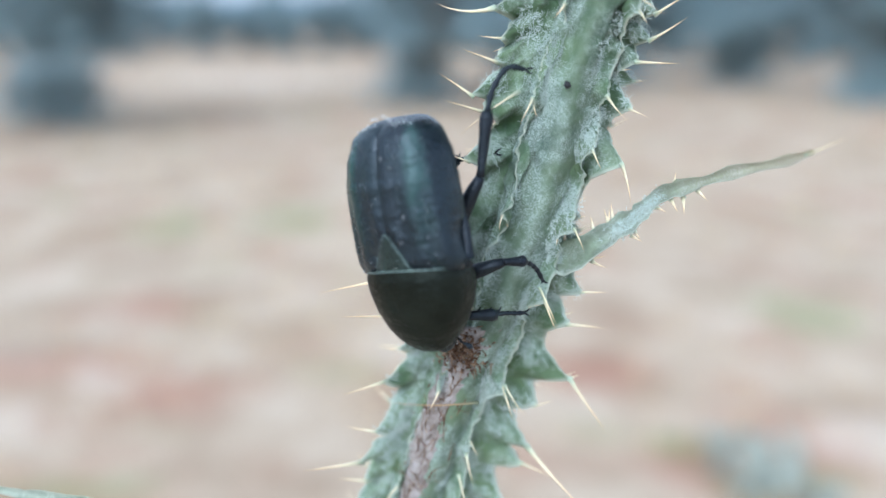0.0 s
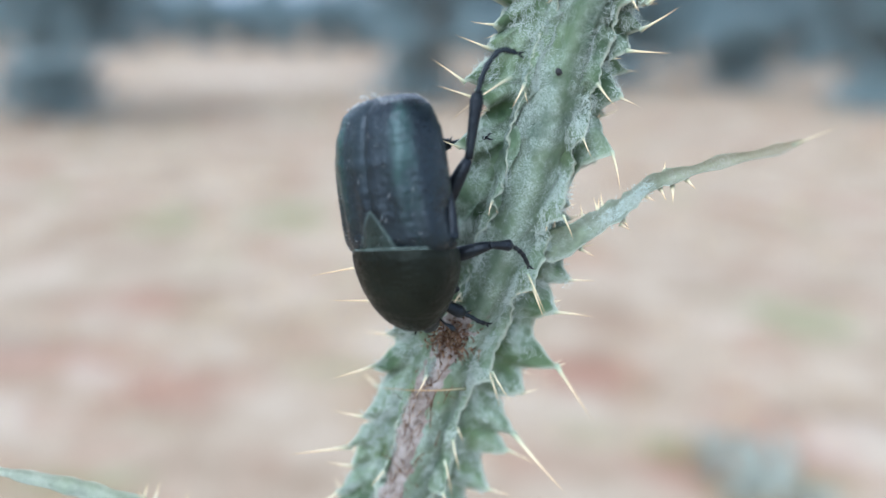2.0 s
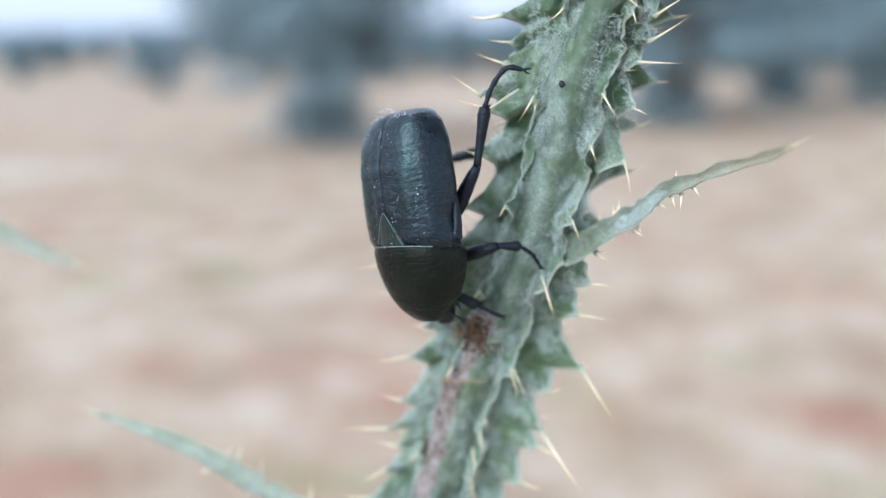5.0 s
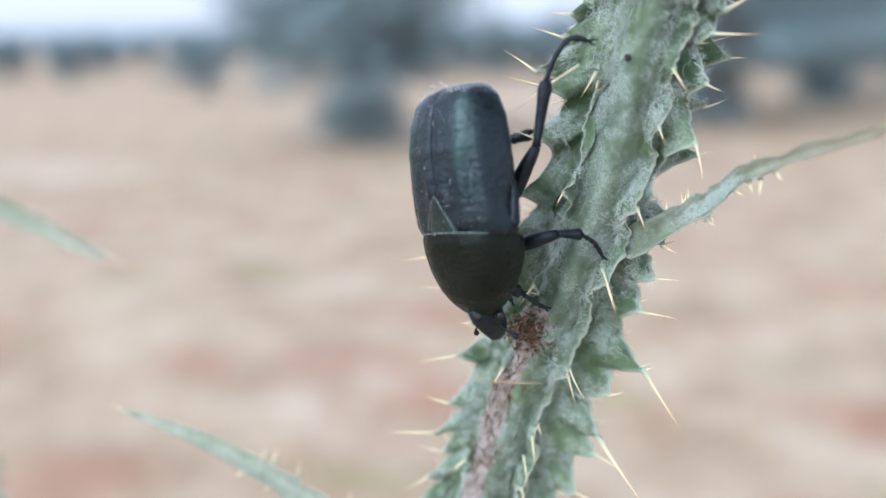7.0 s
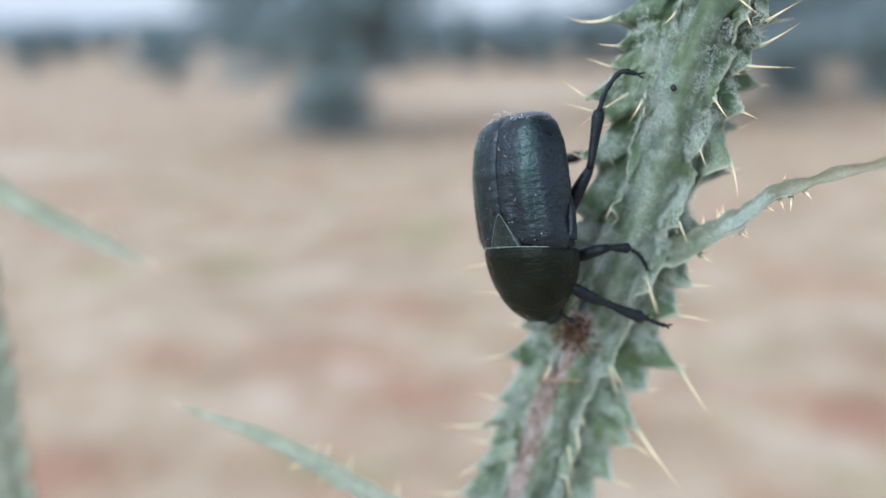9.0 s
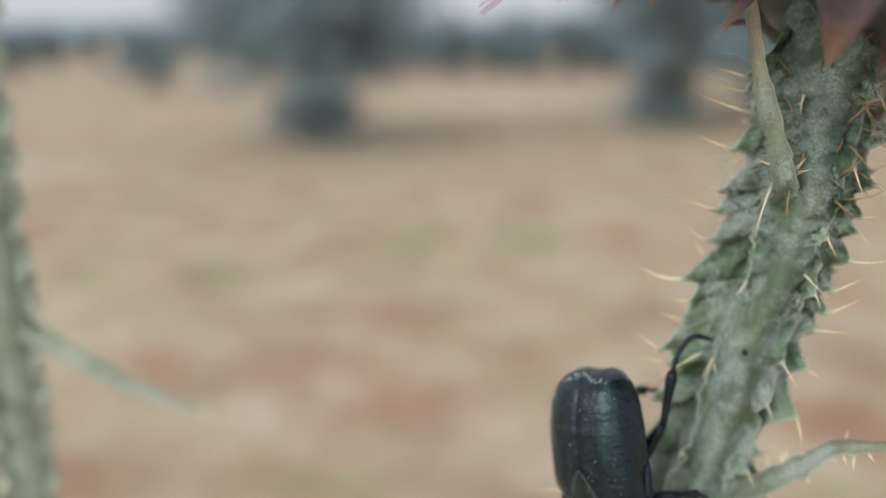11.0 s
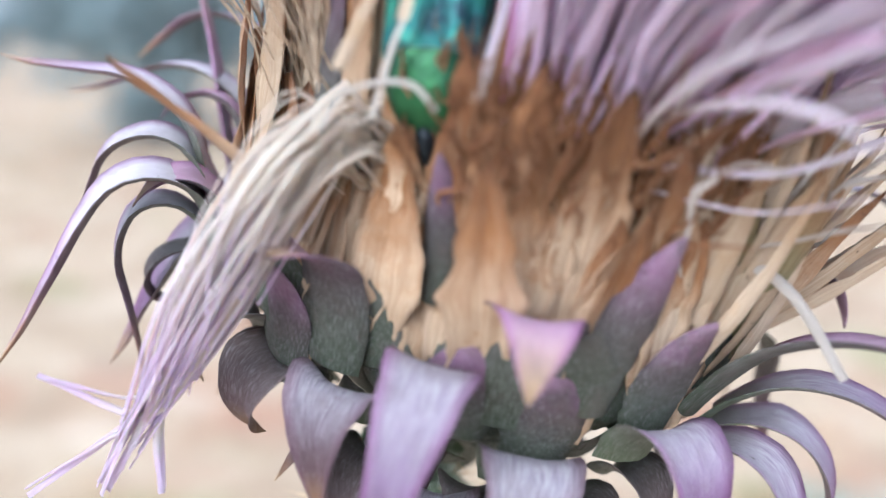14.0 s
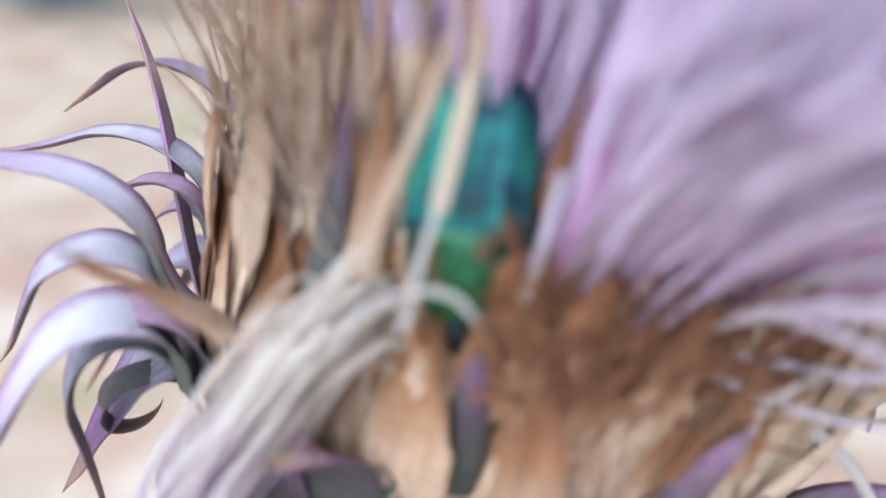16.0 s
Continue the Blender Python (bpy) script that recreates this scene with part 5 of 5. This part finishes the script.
def build_beetle(name, label, elytron_mat, pron_mat, at, category="beetle"):
    b = thing(name, label, category, at=at)
    y = np.array([-11.8, -11.65, -11.2, -10.4, -8.6, -6.4, -4, -2, 0, 1.0, 1.7])
    hw = np.array([1.2, 2.3, 3.3, 4.15, 4.9, 5.2, 5.25, 5.25, 5.4, 5.15, 4.3])
    tp = np.array([0.9, 1.6, 2.5, 3.1, 3.6, 3.85, 3.9, 3.85, 3.6, 3.1, 2.5])
    bt = np.array([-1.3, -1.0, -0.7, -0.4, -0.2, 0, 0, 0, 0, 0, -0.1])
    yy = np.concatenate([np.linspace(-11.8, -10.3, 9), np.linspace(-9.9, 1.7, 29)])
    ny, nu = len(yy), 20
    ip = lambda v: np.interp(yy, y, v)
    for side in (1, -1):
        pts = half_shell(yy, ip(hw), ip(tp), ip(bt), side, nu)
        for i, q in enumerate(yy):
            dent = math.exp(-(((q + 1.2) / 1.6) ** 2)) * 0.8
            pts[i, 13:, 0] -= side * dent * np.linspace(0, 1, nu - 13)
            for j in range(nu):
                ax = abs(pts[i, j, 0])
                pts[i, j, 2] += 0.03 * math.exp(-(((ax - 0.75) / 0.3) ** 2)) - 0.16 * math.exp(-(((ax - 1.7) / 0.55) ** 2)) * math.exp(-(((q + 3.5) / 3.5) ** 2))
                pts[i, j, 2] -= 0.28 * math.exp(-(((ax - 3.75) / 0.35) ** 2)) * math.exp(-(((q + 2.5) / 3.0) ** 2)) - 0.16 * math.exp(-(((ax - 4.5) / 0.3) ** 2)) * math.exp(-(((q + 2.0) / 3.5) ** 2))
                pts[i, j, 2] += 0.10 * math.exp(-(((ax - 3.1) / 0.5) ** 2)) + 0.04 * wob(q * 1.1, j * 0.5, 2.0) + 0.07 * wob(q * 4.0, ax * 1.0, 6.0) * math.exp(-(((ax - 2.8) / 1.1) ** 2))
        g = Geo()
        uvs = [[(j / (nu - 1), i / (ny - 1)) for j in range(nu)] for i in range(ny)]
        g.grid(pts * MM, uvs, False, side > 0)
        inner = pts.copy()
        inner[:, :, 2] -= 0.35
        inner[:, :, 0] *= 0.95
        g.grid(inner * MM, uvs, False, side < 0)
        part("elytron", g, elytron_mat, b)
    # belly and thorax
    g = Geo()
    rings = []
    for q, w, h in ((-11.4, 1.4, 0.6), (-10.6, 3.3, 1.4), (-8, 4.2, 2.0), (-4, 4.4, 2.3), (0, 4.4, 2.4), (3, 3.8, 2.2), (6, 2.8, 1.6), (8, 1.4, 0.8)):
        rings.append([(w * math.cos(t), q, -0.7 + (h if math.sin(t) < 0 else 1.6) * math.sin(t)) for t in np.linspace(0, 2 * math.pi, 24, endpoint=False)])
    g.grid(np.array(rings) * MM, [[(k / 24, i / 7) for k in range(24)] for i in range(8)], True, True)
    part("abdomen", g, M_LEG, b)
    # side plates that show between wing case and pronotum
    for s in (0.88, -1):
        g = Geo()
        g.tube(smooth_path([(s * 4.5, 1.3, 0.2), (s * 5.0, 0.3, 0.0), (s * 4.9, -1.6, -0.5), (s * 4.5, -4.0, -0.9)], 14) * MM, np.array([0.15, 0.45, 0.6, 0.62, 0.6, 0.55, 0.5, 0.48, 0.45, 0.45, 0.4, 0.36, 0.3, 0.15]) * MM, 10)
        part("side_plate", g, M_LEG, b)
    # pronotum
    py = np.array([1.7, 2.0, 3.0, 4.5, 6.0, 7.0, 7.8, 8.3])
    ph = np.array([4.6, 4.78, 4.75, 4.3, 3.55, 2.85, 2.05, 1.2])
    pz = np.array([3.68, 3.74, 3.64, 3.35, 2.8, 2.2, 1.5, 0.8])
    yy = np.linspace(1.7, 8.3, 18)
    pts = np.zeros((18, 31, 3))
    for i, q in enumerate(yy):
        w, h = np.interp(q, py, ph), np.interp(q, py, pz)
        for j in range(31):
            a = radians(-112 + 224 * j / 30)
            c, s = math.cos(a), math.sin(a)
            rim = -0.7 * (1 - (j / 15 - 1) ** 2) * (1 - i / 17) ** 3
            pts[i, j] = (w * math.copysign(abs(s) ** 0.85, s), q + rim * 1.7, h * math.copysign(abs(c) ** 0.85, c) - 0.1 * (i == 0))
    g = Geo()
    g.grid(pts * MM, [[(j / 30, i / 17) for j in range(31)] for i in range(18)], False)
    pron = part("pronotum", g, pron_mat, b)
    # pale hind rim of the pronotum
    g = Geo()
    g.tube((pts[0, 3:28] + np.array([0, 0.06, 0.14])) * MM, np.full(25, 0.042) * MM, 6)
    part("rim", g, M_RIM, pron, "pale hind edge")
    # scutellum
    g = Geo()
    n = 10
    path = np.array([(0, 0.6 - 3.2 * t, 3.56 + 0.40 * math.sin(t * 1.6)) for t in np.linspace(0, 1, n)])
    g.blade(path * MM, np.tile((0, 0, 1.0), (n, 1)), np.array([1.7 * (1 - t) ** 0.8 + 0.03 for t in np.linspace(0, 1, n)]) * MM, -0.12, 0.0004, 7)
    part("scutellum", g, M_SCUTELLUM if elytron_mat is M_ELYTRON else elytron_mat, b)
    for s in (1, -1):
        g = Geo()
        g.tube([(p + np.array([s * w, 0, 0.06])) * MM for p, w in zip(path, [1.7 * (1 - t) ** 0.8 + 0.03 for t in np.linspace(0, 1, n)])], np.full(n, 0.022) * MM, 5)
        part("rim", g, M_RIM, b)
    # head with clypeus
    g = Geo()
    g.tube(np.array([(0, q, z) for q, z in ((7.2, 0.0), (8.2, -0.3), (9.2, -0.9), (10.0, -1.5), (10.4, -1.9))]) * MM, np.array([1.9, 1.8, 1.5, 1.25, 0.7]) * MM, 14, True, 0.6)
    head = part("head", g, M_LEG, b)
    for s in (1, -1):
        g = Geo()
        e = np.array([s * 1.6, 8.3, -0.3])
        g.tube([(e + (0, -0.4, 0)) * MM, (e + (0, -0.2, 0)) * MM, e * MM, (e + (0, 0.25, 0)) * MM, (e + (0, 0.4, 0)) * MM], np.array([0.08, 0.38, 0.45, 0.36, 0.05]) * MM, 10)
        part("eye", g, M_SPECK, head)
        g = Geo()
        g.tube(smooth_path([(s * 1.2, 9.2, -0.8), (s * 1.9, 9.8, -0.6), (s * 2.3, 10.2, -0.9), (s * 2.6, 10.6, -1.2)], 8) * MM, np.array([0.1, 0.1, 0.1, 0.1, 0.14, 0.25, 0.28, 0.12]) * MM, 6)
        part("antenna", g, M_LEG, head)
    return b


def build_leg(b, name, joints, radii, seed, label=""):
    """A leg in the beetle's space, pivoting at its first joint: femur, tibia, tarsus with claws."""
    rng = np.random.default_rng(seed)
    j = np.asarray(joints, float)
    leg = new(name)
    leg.empty_display_size = 0.002
    leg.parent = b
    leg.location = j[0] * MM
    j = j - j[0]
    fr, tr, sr = radii
    g = Geo()
    g.tube(smooth_path([j[0], (j[0] + j[1]) / 2 + (0, 0, 0.12), j[1]], 8) * MM, fr * MM * np.array([0.55, 0.85, 1.0, 1.0, 0.95, 0.85, 0.75, 0.55]), 9)
    part("femur", g, M_LEG, leg)
    g = Geo()
    g.tube(smooth_path([j[1], (j[1] + j[2]) / 2, j[2]], 9) * MM, tr * MM * np.array([0.8, 0.7, 0.8, 0.85, 0.95, 1.0, 1.1, 1.25, 1.0]), 8)
    t = (j[2] - j[1]) / np.linalg.norm(j[2] - j[1])
    for q in (0.45, 0.72, 0.97):
        p = j[1] + (j[2] - j[1]) * q
        d = np.cross(t, rng.normal(size=3))
        d = d / np.linalg.norm(d) + 0.8 * t
        g.tube([p * MM, (p + d * 0.35) * MM, (p + d * 0.7) * MM], np.array([0.16, 0.1, 0.01]) * MM, 5)
    part("tibia", g, M_LEG, leg)
    g = Geo()
    path = smooth_path(j[2:], 16)
    rad = sr * (0.85 + 0.3 * (np.arange(16) % 3 == 0))
    rad[-1] *= 0.3
    g.tube(path * MM, rad * MM, 7)
    end, dirn = path[-1], (path[-1] - path[-3]) / np.linalg.norm(path[-1] - path[-3])
    for s in (1, -1):
        sd = np.cross(dirn, (0, 0, 1.0)) * s
        g.tube([(end - dirn * 0.1) * MM, (end + dirn * 0.35 + sd * 0.25) * MM, (end + dirn * 0.5 + sd * 0.3 + np.array([0, 0, -0.35])) * MM], np.array([0.12, 0.09, 0.02]) * MM, 5)
    part("tarsus", g, M_LEG, leg)
    return leg


m = Mat("pale_rim", 0.4)
m.color((0.19, 0.26, 0.235))
M_RIM = m.m


def beetle_pose(tail, head, dorsal, size=1.0):
    """Pose of a beetle from its tail and head ends (mm) and the way its back faces."""
    t, h = Vector(tail) * MM, Vector(head) * MM
    y = (h - t).normalized()
    z = (Vector(dorsal) - y * y.dot(Vector(dorsal))).normalized()
    x = y.cross(z)
    return Matrix.Translation((t + h) / 2) @ Matrix((x, y, z)).transposed().to_4x4() @ Matrix.Scale(size, 4)


SHIFTS = [(0.0, 0.1, -0.9, 0.1, -1.0, 3.0, 0.4), (1.5, -0.1, -0.9, 0.3, -0.5, 4.0, 0.1), (3.0, -0.3, -0.9, 0.7, 0.8, 3.0, -1.1), (3.5, -0.1, -0.7, 0.5, 0.6, 2.5, 0.4), (4.2, 0.1, -0.6, 0.2, -1.6, 0.0, -0.6), (6.5, 0.3, -0.4, 0.5, -1.5, -1.5, -1.5), (8.0, 0.5, -0.4, 0.4, -1.0, -1.5, -0.9), (10.5, 0.2, -0.4, 0.2, 0, 0, 0), (16.0, 0.2, -0.4, 0.2, 0, 0, 0)]
CHAFER = beetle_pose((-3.9, 70.46, 1289.56), (-0.65, 67.32, 1269.26), (-0.50, -0.86, 0.10))


def to_beetle(p):
    return CHAFER.inverted() @ (Vector(p) * MM) / MM


FEMUR, SHIN = 4.6, 6.6


def chafer_at(t):
    """The chafer's pose at t seconds, between its keyed shifts."""
    k = [float(np.interp(t, [r[0] for r in SHIFTS], [r[i] for r in SHIFTS])) for i in range(1, 7)]
    return Matrix.Translation((k[0] * MM, k[1] * MM, k[2] * MM)) @ CHAFER @ pose(0, 0, 0, *k[3:])


def along(a, b, up):
    """Pose at a (mm) whose x axis points to b."""
    x = (b - a).normalized()
    z = (up - x * x.dot(up)).normalized()
    return Matrix.Translation(a * MM) @ Matrix((x, z.cross(x), z)).transposed().to_4x4()


def front_leg_rows(keys, shoulder):
    """Poses of thigh and shin in the chafer's space, so that the foot reaches each tip (mm, in the world)."""
    root = Vector(shoulder)
    pole = Vector((math.copysign(0.8, -shoulder[0]), 0.3, -0.6))
    thigh, shin = [], []
    for k in range(65):
        t = k * 0.25
        tip = chafer_at(t).inverted() @ (Vector([float(np.interp(t, [r[0] for r in keys], [r[q] for r in keys])) for q in (1, 2, 3)]) * MM) / MM
        way = tip - root
        d = min(max(way.length, abs(FEMUR - SHIN) + 0.2), FEMUR + SHIN - 0.05)
        u = way.normalized()
        side = (pole - u * u.dot(pole)).normalized()
        c = (FEMUR**2 + d**2 - SHIN**2) / (2 * d)
        knee = root + u * c + side * math.sqrt(max(0.0, FEMUR**2 - c**2))
        thigh.append((t, along(root, knee, Vector((0, 0, 1)))))
        shin.append((t, along(knee, root + u * d, Vector((0, 0, 1)))))
    return thigh, shin


def build_front_leg(b):
    """A front leg whose thigh and shin are keyed on their own, each built along its x axis."""
    leg = new("front_leg")
    leg.empty_display_size = 0.002
    leg.parent = b
    g = Geo()
    g.tube(smooth_path([(0, 0, 0), (FEMUR / 2, 0, 0.15), (FEMUR, 0, 0)], 8) * MM, 0.62 * MM * np.array([0.55, 0.85, 1.0, 1.0, 0.95, 0.85, 0.75, 0.55]), 9)
    femur = part("femur", g, M_LEG, leg)
    g = Geo()
    g.tube(smooth_path([(0, 0, 0), (1.9, 0, 0.1), (3.9, 0, 0)], 9) * MM, 0.5 * MM * np.array([0.8, 0.7, 0.8, 0.85, 0.95, 1.0, 1.1, 1.25, 1.0]), 8)
    for q in (1.9, 2.9, 3.8):
        g.tube(np.array([(q, 0, 0), (q + 0.3, 0.45, 0.05), (q + 0.5, 0.8, 0)]) * MM, np.array([0.2, 0.12, 0.01]) * MM, 5)
    tibia = part("tibia", g, M_LEG, leg)
    g = Geo()
    path = smooth_path([(3.8, 0, 0), (4.7, 0.15, 0.05), (5.7, 0.1, 0.0), (SHIN, 0, -0.4)], 16)
    rad = 0.22 * (0.85 + 0.3 * (np.arange(16) % 3 == 0))
    rad[-1] *= 0.3
    g.tube(path * MM, rad * MM, 7)
    for q in (1, -1):
        g.tube((path[-1] + np.array([(-0.1, 0, 0), (0.3, 0.25 * q, 0), (0.45, 0.3 * q, -0.35)])) * MM, np.array([0.12, 0.09, 0.02]) * MM, 5)
    tarsus = part("tarsus", g, M_LEG, leg)
    return femur, tibia, tarsus


def build_chafer():
    b = build_beetle("flower_chafer", "dark greenish-black flower chafer clinging head down to the thistle stem", M_ELYTRON, M_PRONOTUM, CHAFER)
    w = lambda *ps: [tuple(to_beetle(p)) for p in ps]
    build_leg(b, "hind_leg", w((0.6, 70.8, 1280.5), (3.1, 70.6, 1285.8), (3.7, 71.5, 1291.2), (4.2, 72.3, 1293.0), (5.4, 73.0, 1294.6), (7.0, 73.3, 1294.4)), (0.75, 0.5, 0.27), 1)
    build_leg(b, "middle_leg", w((0.8, 71.0, 1276.6), (5.1, 70.6, 1278.2), (7.0, 71.5, 1278.0), (8.0, 72.5, 1277.0), (8.7, 73.2, 1275.6)), (0.7, 0.45, 0.22), 2)
    front = build_front_leg(b)
    build_leg(b, "hind_leg", w((-4.5, 75.5, 1283.0), (-3.0, 78.5, 1284.5), (1.0, 79.5, 1285.5), (3.0, 78.5, 1286.0), (4.5, 77.5, 1286.5)), (0.75, 0.5, 0.27), 4)
    build_leg(b, "middle_leg", w((-3.5, 74.5, 1278.0), (-2.5, 77.5, 1277.0), (1.0, 78.0, 1276.0), (2.5, 77.5, 1275.5), (3.6, 76.5, 1275.0)), (0.7, 0.45, 0.22), 5)
    other = build_front_leg(b)
    rng = np.random.default_rng(77)
    g = Geo()
    for _ in range(110):
        y, side = rng.uniform(-11.0, 1.0), rng.choice((-1, 1))
        x = side * rng.uniform(0.15, 4.5)
        wid = float(np.interp(y, (-11.5, -10, -6, 1), (2.0, 4.2, 4.95, 5.0)))
        if abs(x) > wid * 0.96:
            continue
        z = 3.9 * max(0.0, 1 - (abs(x) / wid) ** 2.3) ** (1 / 2.3) * float(np.interp(y, (-11.6, -10.4, -8, -4), (0.35, 0.75, 0.92, 1.0))) + 0.06
        r = rng.uniform(0.012, 0.032)
        d = rng.normal(size=3) * r
        g.tube(np.array([(x, y, z), (x + d[0], y + d[1], z + 0.03), (x + 2 * d[0], y + 2 * d[1], z)]) * MM, np.array([r, r, r * 0.6]) * MM, 5)
    for _ in range(40):
        x = rng.uniform(-3.0, 3.0)
        y = -11.75 + 0.12 * x * x + abs(rng.normal(0, 0.25)) - 0.15 * (abs(x) < 1)
        z = 0.3 + 1.5 * max(0.0, 1 - (abs(x) / 4.2) ** 2) + abs(rng.normal(0, 0.3))
        d = rng.normal(size=3) * 0.1
        g.tube(np.array([(x, y, z), (x + d[0], y + d[1] - 0.05, z + d[2]), (x + 2 * d[0], y + 2 * d[1] - 0.1, z + 2 * d[2])]) * MM, np.array([0.03, 0.03, 0.012]) * MM, 4)
    part("dust", g, M_DUST, b, "pale dust specks", "stuff")
    return b, front, other


GREEN = beetle_pose((22.3, 69.0, 1371.2), (21.3, 64.2, 1356.6), (-0.1, -0.95, 0.3), 0.80)


def build_green():
    b = build_beetle("rose_chafer", "metallic green-blue rose chafer deep among the florets", M_TEAL, M_GREENCH, GREEN)
    return b


def build_wound(plant):
    """The gnawed spot on the stem and the brown scar below it."""
    rng = np.random.default_rng(15)
    g = Geo()
    n, k = 60, 11
    pts = np.zeros((n, k, 3))
    for i, z in enumerate(np.linspace(1246, 1270.5, n)):
        c, r = stem_centre(z), stem_radius(z)
        half = (24 + 14 * wob(z * 0.45, 3.0, 1.0)) * (1.0 if z < 1266 else 1.0 + (z - 1266) * 0.12)
        for j in range(k):
            u = j / (k - 1) * 2 - 1
            a = radians(249 + u * half + 5 * wob(z * 0.9, j, 4.0))
            rr = r * 1.13 + 0.3 * (1 - u * u) + 0.55 * wob(z * 1.1, j * 0.9, 2.0)
            pts[i, j] = c + rr * np.array([math.cos(a), math.sin(a), 0])
    back = pts + np.array([0, 0.5, 0])
    g.grid(np.concatenate([pts, back[:, ::-1]], 1) * MM, [[(0, 0)] * (2 * k)] * n, True)
    part("scar", g, M_SCAR, plant, "brownish grey scar along the stem")
    g = Geo()
    for _ in range(340):
        p = np.array([2.1, 73.4, 1268.2]) + rng.normal(0, 1, 3) * np.array([1.05, 0.3, 0.95])
        p[1] -= 0.2 * rng.random()
        d = rng.normal(size=3)
        d /= np.linalg.norm(d)
        e = d + rng.normal(0, 0.6, 3)
        L, r = rng.uniform(0.2, 0.65), rng.uniform(0.04, 0.13)
        g.tube(np.array([p, p + d * L * 0.5, p + (d + e) * 0.5 * L]) * MM, np.array([r, r * 0.9, r * 0.4]) * MM, 5)
    for _ in range(90):
        z = rng.uniform(1250, 1270)
        c, r = stem_centre(z), stem_radius(z)
        a = radians(250 + rng.normal(0, 13))
        p = c + (r * 1.13 + 0.35) * np.array([math.cos(a), math.sin(a), 0])
        d = np.array([rng.normal(0, 0.35), rng.normal(-0.12, 0.15), rng.choice((-1, 1)) * 1.0])
        L = rng.uniform(0.8, 2.4)
        g.tube(smooth_path([p, p + d * L * 0.5 + rng.normal(0, 0.2, 3), p + d * L + rng.normal(0, 0.3, 3)], 7) * MM, np.linspace(0.06, 0.02, 7) * MM, 4)
    part("chewed_pulp", g, M_FRASS, plant, "rust-brown chewed plant fibres", "stuff")


def build_specks():
    g = Geo()
    c = np.array((10.6, 73.0, 1293.4))
    g.tube([(c + (0, 0, -0.3)) * MM, (c + (0.1, 0, -0.1)) * MM, (c + (0, 0, 0.15)) * MM, (c + (-0.1, 0, 0.35)) * MM], np.array([0.1, 0.32, 0.3, 0.08]) * MM, 8)
    tagged(part("frass_pellet", g, M_SPECK), "tiny black pellet stuck to the stem", "pellet")
    rng = np.random.default_rng(3)
    for c, n, size in (((27.0, 74.7, 1320.2), 9, 0.19), ((27.9, 73.3, 1313.6), 4, 0.28)):
        g = Geo()
        for _ in range(n):
            p = np.array(c) + rng.normal(0, 0.45, 3)
            g.tube([(p + (0, 0, -size)) * MM, p * MM, (p + (0.1, 0, size)) * MM], np.array([0.3, 1.0, 0.25]) * size * MM, 7)
        g.tube(smooth_path([c, np.array(c) + (-0.5, 0.2, 3.0), (26.0, 75.5, 1323.5)], 10) * MM, np.full(10, 0.03) * MM, 4)
        tagged(part("frass_pellet", g, M_SPECK), "cluster of black droppings hanging on a web thread", "pellet")


build_ground()
build_weed()
build_hill()
build_trees()
PLANT = build_thistle()
build_far_thistle()
build_wound(PLANT)
CH, CH_FRONT, CH_OTHER = build_chafer()
GR = build_green()
build_specks()


def motions():
    walk(CH, [(row[0], chafer_at(row[0])) for row in SHIFTS])
    reach = [(0.0, 7.6, 1273.0), (0.5, 6.8, 1272.9), (1.0, 3.0, 1265.8), (1.5, 4.9, 1270.0), (2.0, 5.2, 1270.3), (2.5, 4.7, 1270.6), (3.0, 4.6, 1272.8), (3.5, 5.2, 1271.0), (4.0, 5.5, 1270.9), (6.5, 5.1, 1270.8), (7.0, 4.1, 1271.2), (7.5, 10.9, 1268.9), (8.0, 12.3, 1271.2), (10.5, 10.8, 1269.0), (16.0, 10.8, 1269.0)]
    tucked, out = (0.6, 71.5, 1271.5), (-1.6, 71.0, 1269.8)
    still = [(0.0, *tucked), (1.6, *tucked), (1.9, *out), (2.4, *out), (2.8, *tucked), (16.0, *tucked)]
    for (femur, tibia, tarsus), keys, shoulder in ((CH_FRONT, [(t, x, 71.2, z) for t, x, z in reach], (-3.3, 5.0, -0.9)), (CH_OTHER, still, (1.5, 4.5, -1.2))):
        thigh, shin = front_leg_rows(keys, shoulder)
        walk(femur, thigh)
        walk(tibia, shin)
        walk(tarsus, shin)
    head = next(c for c in CH.children if c.name.startswith("head"))
    back, ahead = pose(0, -1.7 * MM, -0.9 * MM), pose(0, 0.1 * MM, -0.2 * MM)
    walk(head, [(t, p) for t, p in ((0.0, back), (2.6, back), (3.0, ahead), (3.4, back), (5.4, back), (6.3, ahead), (7.4, ahead), (7.9, back), (16.0, back))])


motions()
